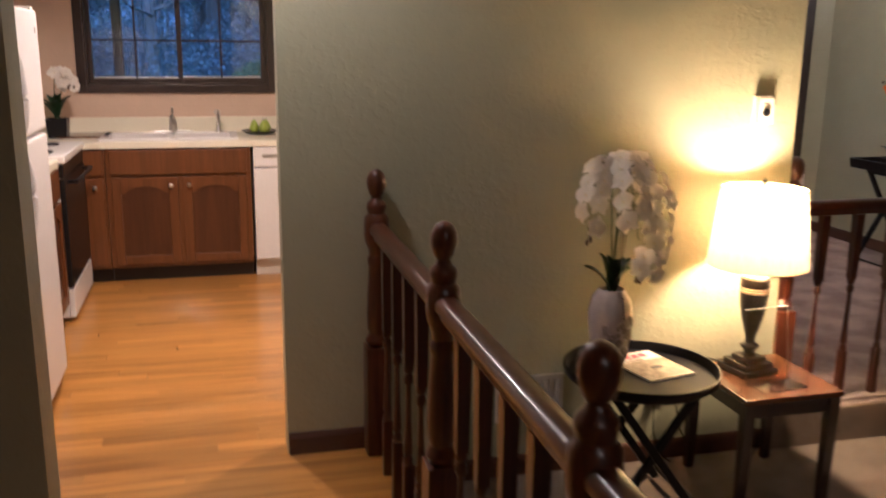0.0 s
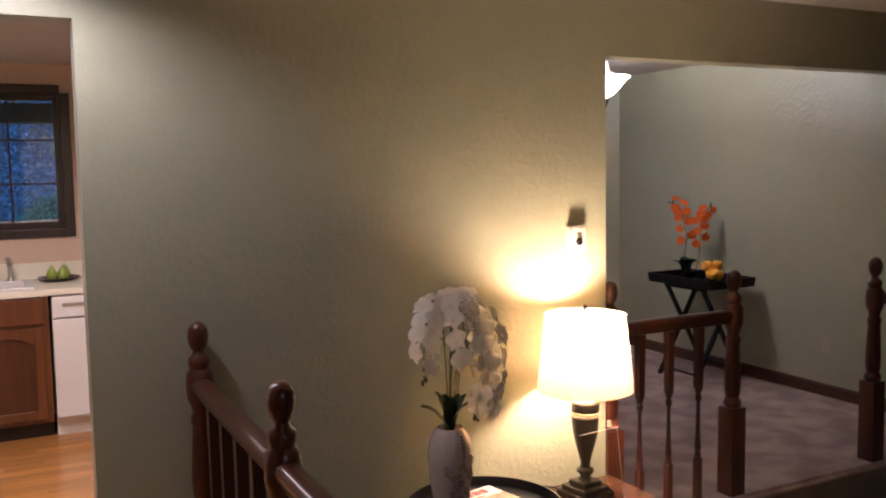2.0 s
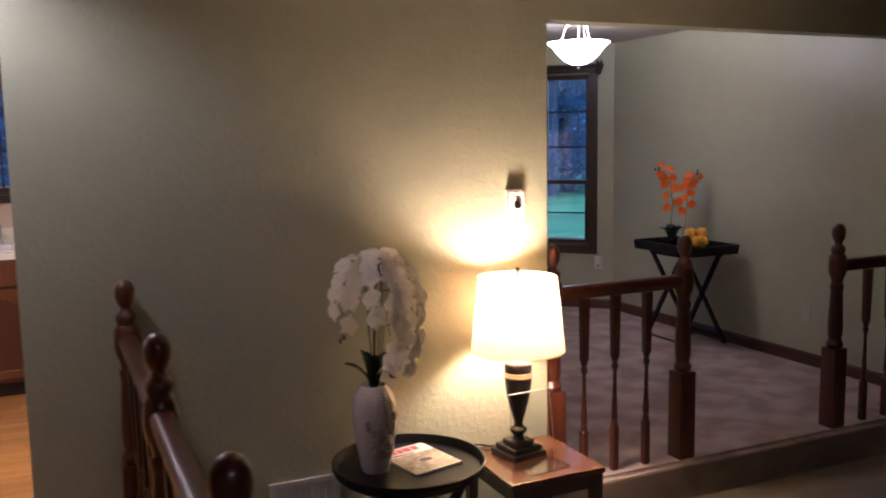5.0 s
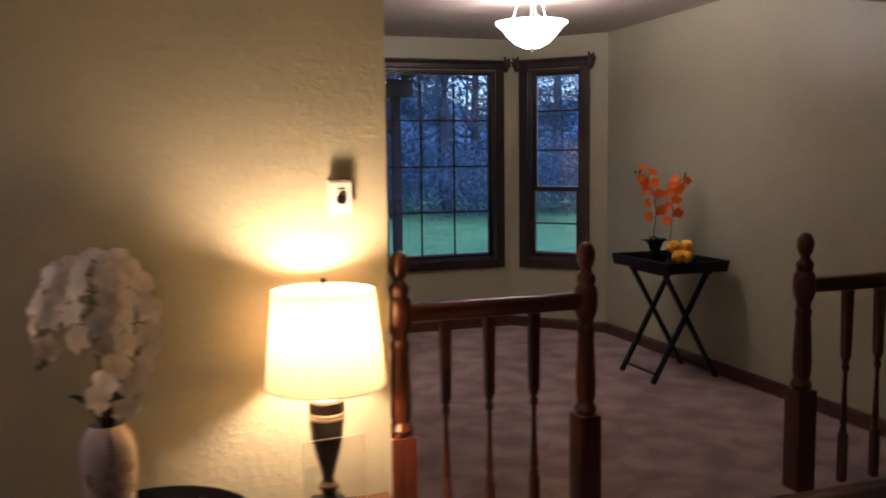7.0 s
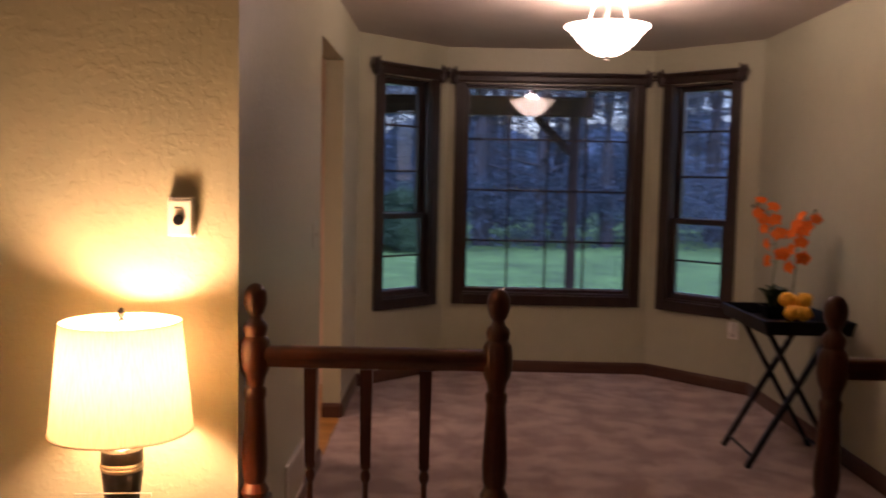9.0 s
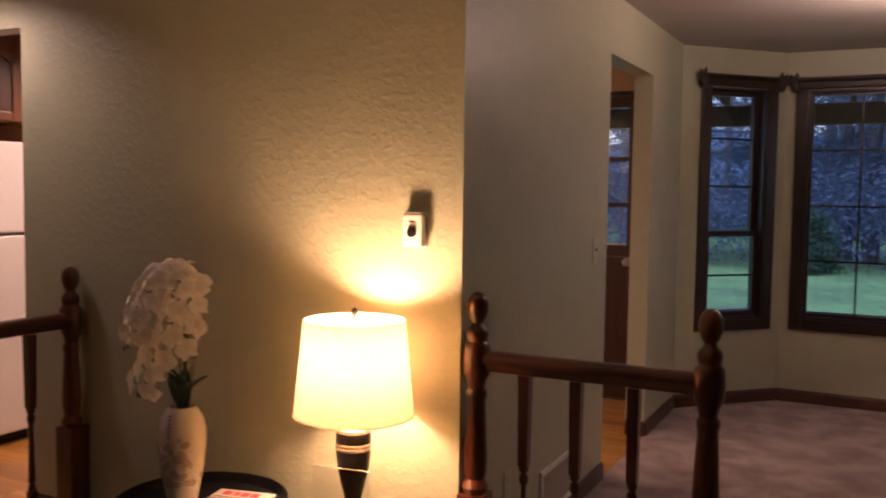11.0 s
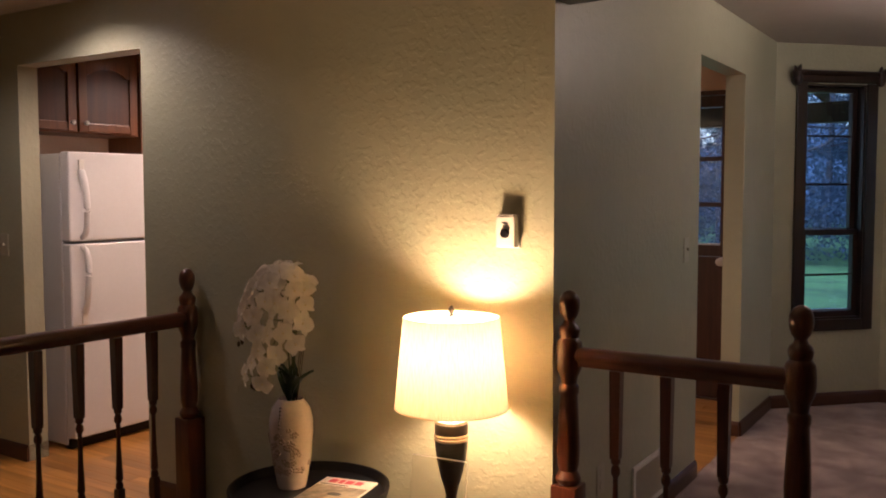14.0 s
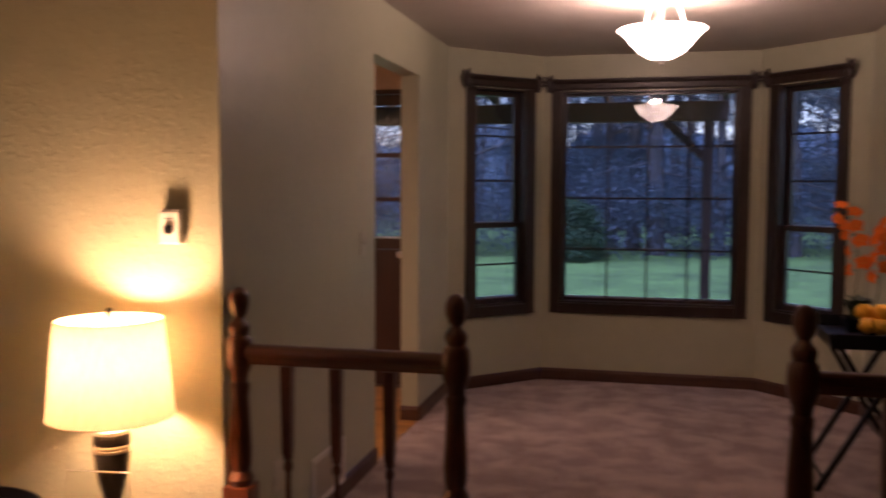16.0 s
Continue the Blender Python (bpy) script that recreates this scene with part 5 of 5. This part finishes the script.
for k in range(13):
    x = -3.1 + k * 0.6
    part("roof_panel", moved(box(x + 0.004, 0, 0, x + 0.594, 3.62, 0.004), pose(0, 6.93, 3.195, -3.2)), PANELROOF, t)


def spray_mesh(name, clumps, material, leaf=0.10):
    """Foliage as many small three-sided leaves spread over the given clumps (centre, size, count)."""
    rg = np.random.RandomState(len(clumps) + 5)
    vs, fs = [], []
    for c, s, n in clumps:
        p = np.array(c) + rg.normal(0, 1, (n, 3)) * np.array(s)
        d = rg.normal(0, 1, (n, 3))
        d /= np.linalg.norm(d, axis=1)[:, None]
        e = rg.normal(0, 1, (n, 3))
        e -= d * (e * d).sum(1)[:, None]
        e /= np.linalg.norm(e, axis=1)[:, None]
        ln = (0.5 + rg.rand(n))[:, None] * np.linalg.norm(s) * leaf
        vs.append(np.stack([p - e * ln * 0.3, p + e * ln * 0.3, p + d * ln], 1).reshape(-1, 3))
    vs = np.concatenate(vs)
    fs = np.arange(len(vs)).reshape(-1, 3)
    me = bpy.data.meshes.new(name)
    me.from_pydata(vs.tolist(), [], fs.tolist())
    me.materials.append(material)
    return me


def conifer_meshes(seed, h, r):
    rg = random.Random(seed)
    b = tube(curve_points([(0, 0, -0.3), (rg.uniform(-.1, .1), rg.uniform(-.1, .1), h * 0.35), (rg.uniform(-.2, .2), rg.uniform(-.2, .2), h * 0.7), (0, 0, h)], 4), 0.022 * h, 8, r2=0.02)
    clumps = []
    for k in range(int(h * 6)):
        f = rg.random() ** 0.8
        z = h * (0.12 + 0.86 * f)
        rr = r * (1.02 - f) * rg.uniform(0.5, 1.1)
        a = rg.uniform(0, 6.283)
        tip = Vector((rr * math.cos(a), rr * math.sin(a), z - 0.22 * rr))
        tube([(0, 0, z), tip], 0.03, 4, b, 0.008)
        for q in (0.45, 0.75, 1.0):
            clumps.append(((tip.x * q, tip.y * q, z - 0.22 * rr * q - 0.05), (0.26, 0.26, 0.12), 170))
    me = bpy.data.meshes.new("trunk")
    b.to_mesh(me)
    b.free()
    me.materials.append(BARK)
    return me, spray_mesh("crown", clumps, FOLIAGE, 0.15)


def bare_meshes(seed, h):
    """A leafless or thin-leaved tree: trunk, limbs, fine twigs and some hanging sprays."""
    rg = random.Random(seed)
    b = tube(curve_points([(0, 0, -0.3), (rg.uniform(-.3, .3), 0, h * 0.4), (rg.uniform(-.5, .5), rg.uniform(-.4, .4), h)], 5), 0.018 * h, 8, r2=0.04)
    clumps = []
    for k in range(26):
        z = h * rg.uniform(0.10, 0.95)
        a, ln = rg.uniform(0, 6.283), h * rg.uniform(0.10, 0.26)
        tip = Vector((ln * math.cos(a), ln * math.sin(a), z + ln * rg.uniform(-0.1, 0.6)))
        mid = Vector((tip.x * 0.5, tip.y * 0.5, z + (tip.z - z) * 0.3))
        tube([(0, 0, z), mid, tip], 0.05, 5, b, 0.012)
        for q in range(4):
            tw = tip + Vector((rg.uniform(-.8, .8), rg.uniform(-.8, .8), rg.uniform(-.5, .6)))
            tube([mid.lerp(tip, rg.random()), tw], 0.014, 3, b, 0.005)
            clumps.append((tuple(tw), (0.40, 0.40, 0.36), 70))
    me = bpy.data.meshes.new("trunk")
    b.to_mesh(me)
    b.free()
    me.materials.append(BARK)
    return me, spray_mesh("crown", clumps, FOLIAGE2)


def tree(name, label, meshes, x, y, s, turn):
    t = thing(name, label, "tree", (x, y, GZ), turn, group="trees at the wood's edge")
    for nm, me in zip(("trunk", "crown"), meshes):
        o = new(nm, me)
        o.parent = t
        o.scale = (s, s, s)
    return t


CON = [conifer_meshes(s, h, r) for s, h, r in ((1, 13, 2.6), (2, 16, 2.9), (3, 11, 2.4))]
BARE = [bare_meshes(s, h) for s, h in ((4, 11), (5, 13))]
rt = random.Random(21)
for k in range(30):
    x = -14 + k * 1.25 + rt.uniform(-0.6, 0.6)
    y = 25.5 + rt.uniform(0, 7)
    if k % 3 == 1:
        tree("bare_tree", "thin bare tree with grey bark and moss", BARE[k % 2], x, y - 1.0, rt.uniform(0.85, 1.15), rt.uniform(0, 360))
    else:
        tree("conifer", "tall dark conifer with drooping boughs", CON[k % 3], x, y + 1.5, rt.uniform(0.8, 1.15), rt.uniform(0, 360))
# undergrowth along the wood's edge and the far woods
clumps = []
for k in range(260):
    x = rt.uniform(-20, 30)
    y = 25.0 + rt.random() * 10
    clumps.append(((x, y, GZ + rt.uniform(0.1, 2.2)), (0.75, 0.6, 0.5), 380))
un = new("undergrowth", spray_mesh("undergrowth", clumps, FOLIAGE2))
tagged(un, "tangled undergrowth along the wood's edge, tinted blue-grey for haze", "undergrowth", "", "stuff")
clumps = []
for k in range(900):
    x, y = rt.uniform(-40, 55), rt.uniform(42, 62)
    z = rt.random() ** 1.6 * 12
    clumps.append(((x, y, GZ + z), (1.3, 1.3, 1.0), 190))
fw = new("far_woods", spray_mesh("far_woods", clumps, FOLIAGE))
tagged(fw, "dense dark far woods behind the lawn", "woods", "", "stuff")
# Distant hillside sheet, with the haze in its colour, behind the trees.
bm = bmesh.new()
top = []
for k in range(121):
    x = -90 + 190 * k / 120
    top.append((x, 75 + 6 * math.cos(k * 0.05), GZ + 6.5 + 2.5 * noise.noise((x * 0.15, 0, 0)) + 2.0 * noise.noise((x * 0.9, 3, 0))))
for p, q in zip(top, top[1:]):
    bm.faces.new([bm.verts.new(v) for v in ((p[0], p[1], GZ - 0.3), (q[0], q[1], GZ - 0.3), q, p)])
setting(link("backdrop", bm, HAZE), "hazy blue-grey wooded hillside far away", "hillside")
bm = bmesh.new()
for k in range(150):
    x, y = rt.uniform(-40, 55), rt.uniform(36, 60)
    tube([(x, y, GZ - 0.2), (x + rt.uniform(-.5, .5), y, GZ + rt.uniform(9, 17))], rt.uniform(0.10, 0.24), 5, bm, 0.05)
tagged(link("far_trunks", bm, BARK), "grey far trunks in the woods", "woods", "", "stuff")

clumps = []
rs = random.Random(3)
for k in range(150):
    a, e = rs.uniform(0, 6.283), rs.random()
    r = 0.98 * math.sqrt(1 - (e * 0.95) ** 2) * rs.uniform(0.6, 1)
    clumps.append(((r * math.cos(a), r * math.sin(a), 0.1 + 1.45 * e), (0.15, 0.15, 0.08), 240))
t = thing("shrub", "dense dark green evergreen shrub on the lawn", "shrub", (1.80, 25.0, GZ))
b = bmesh.new()
for k in range(12):
    a = k * 0.53
    tube([(0.05 * math.cos(a), 0.05 * math.sin(a), -0.1), (0.5 * math.cos(a), 0.4 * math.sin(a), 0.6), (0.7 * math.cos(a), 0.7 * math.sin(a), 0.95)], 0.03, 5, b, 0.01)
part("stems", b, BARK, t)
o = new("crown", spray_mesh("crown", clumps, SHRUBG, 0.26))
o.parent = t

# ---- strip oak boards, last ----
BOARD_W = 0.076
rb = random.Random(12)
board_cache = {}


def board_mesh(n):
    n = round(n, 2)
    if n not in board_cache:
        b = box(0, 0.0003, -0.012, n, BOARD_W - 0.0003, 0.0, 0)
        top = [e for e in b.edges if all(v.co.z > -0.001 for v in e.verts)]
        bmesh.ops.bevel(b, geom=top, offset=0.0008, segments=1, affect="EDGES")
        me = bpy.data.meshes.new("board")
        b.to_mesh(me)
        b.free()
        me.materials.append(OAK)
        board_cache[n] = me
    return board_cache[n]


def lay(parent, x0, x1, y0, y1, lengths=(0.6, 0.8, 1.0, 1.2)):
    rows = int(round((y1 - y0) / BOARD_W))
    for j in range(rows):
        x = x0 - rb.uniform(0, 0.5)
        while x < x1 - 0.02:
            n = rb.choice(lengths)
            a, e = max(x, x0), min(x + n, x1)
            if e - a > 0.03:
                o = new("board", board_mesh(e - a - 0.001))
                o.parent = parent
                o.location = (a, y0 + j * BOARD_W, 0)
            x += n


lay(oak_floor, -1.0, 0.915, YW - BOARD_W * 30, YW)
lay(kitchen_floor, -1.1, 0.94, YW, YW + BOARD_W * 37)
lay(kitchen_floor, 0.94, XD - 0.002, YW + BOARD_W * 16, YW + BOARD_W * 45, (1.0, 1.3, 1.6))
bm = bmesh.new()
for j in range(54):
    x = -2.0
    while x < 0.915:
        n = rb.choice((0.8, 1.0, 1.2))
        box(x, YW - BOARD_W * (84 - j) + 0.0003, -0.012, min(x + n - 0.001, 0.915), YW - BOARD_W * (83 - j) - 0.0003, 0.0, 0, bm)
        x += n
rest = link("boards", bm, OAK)
rest.parent = oak_floor
rest["kind"] = "stuff"
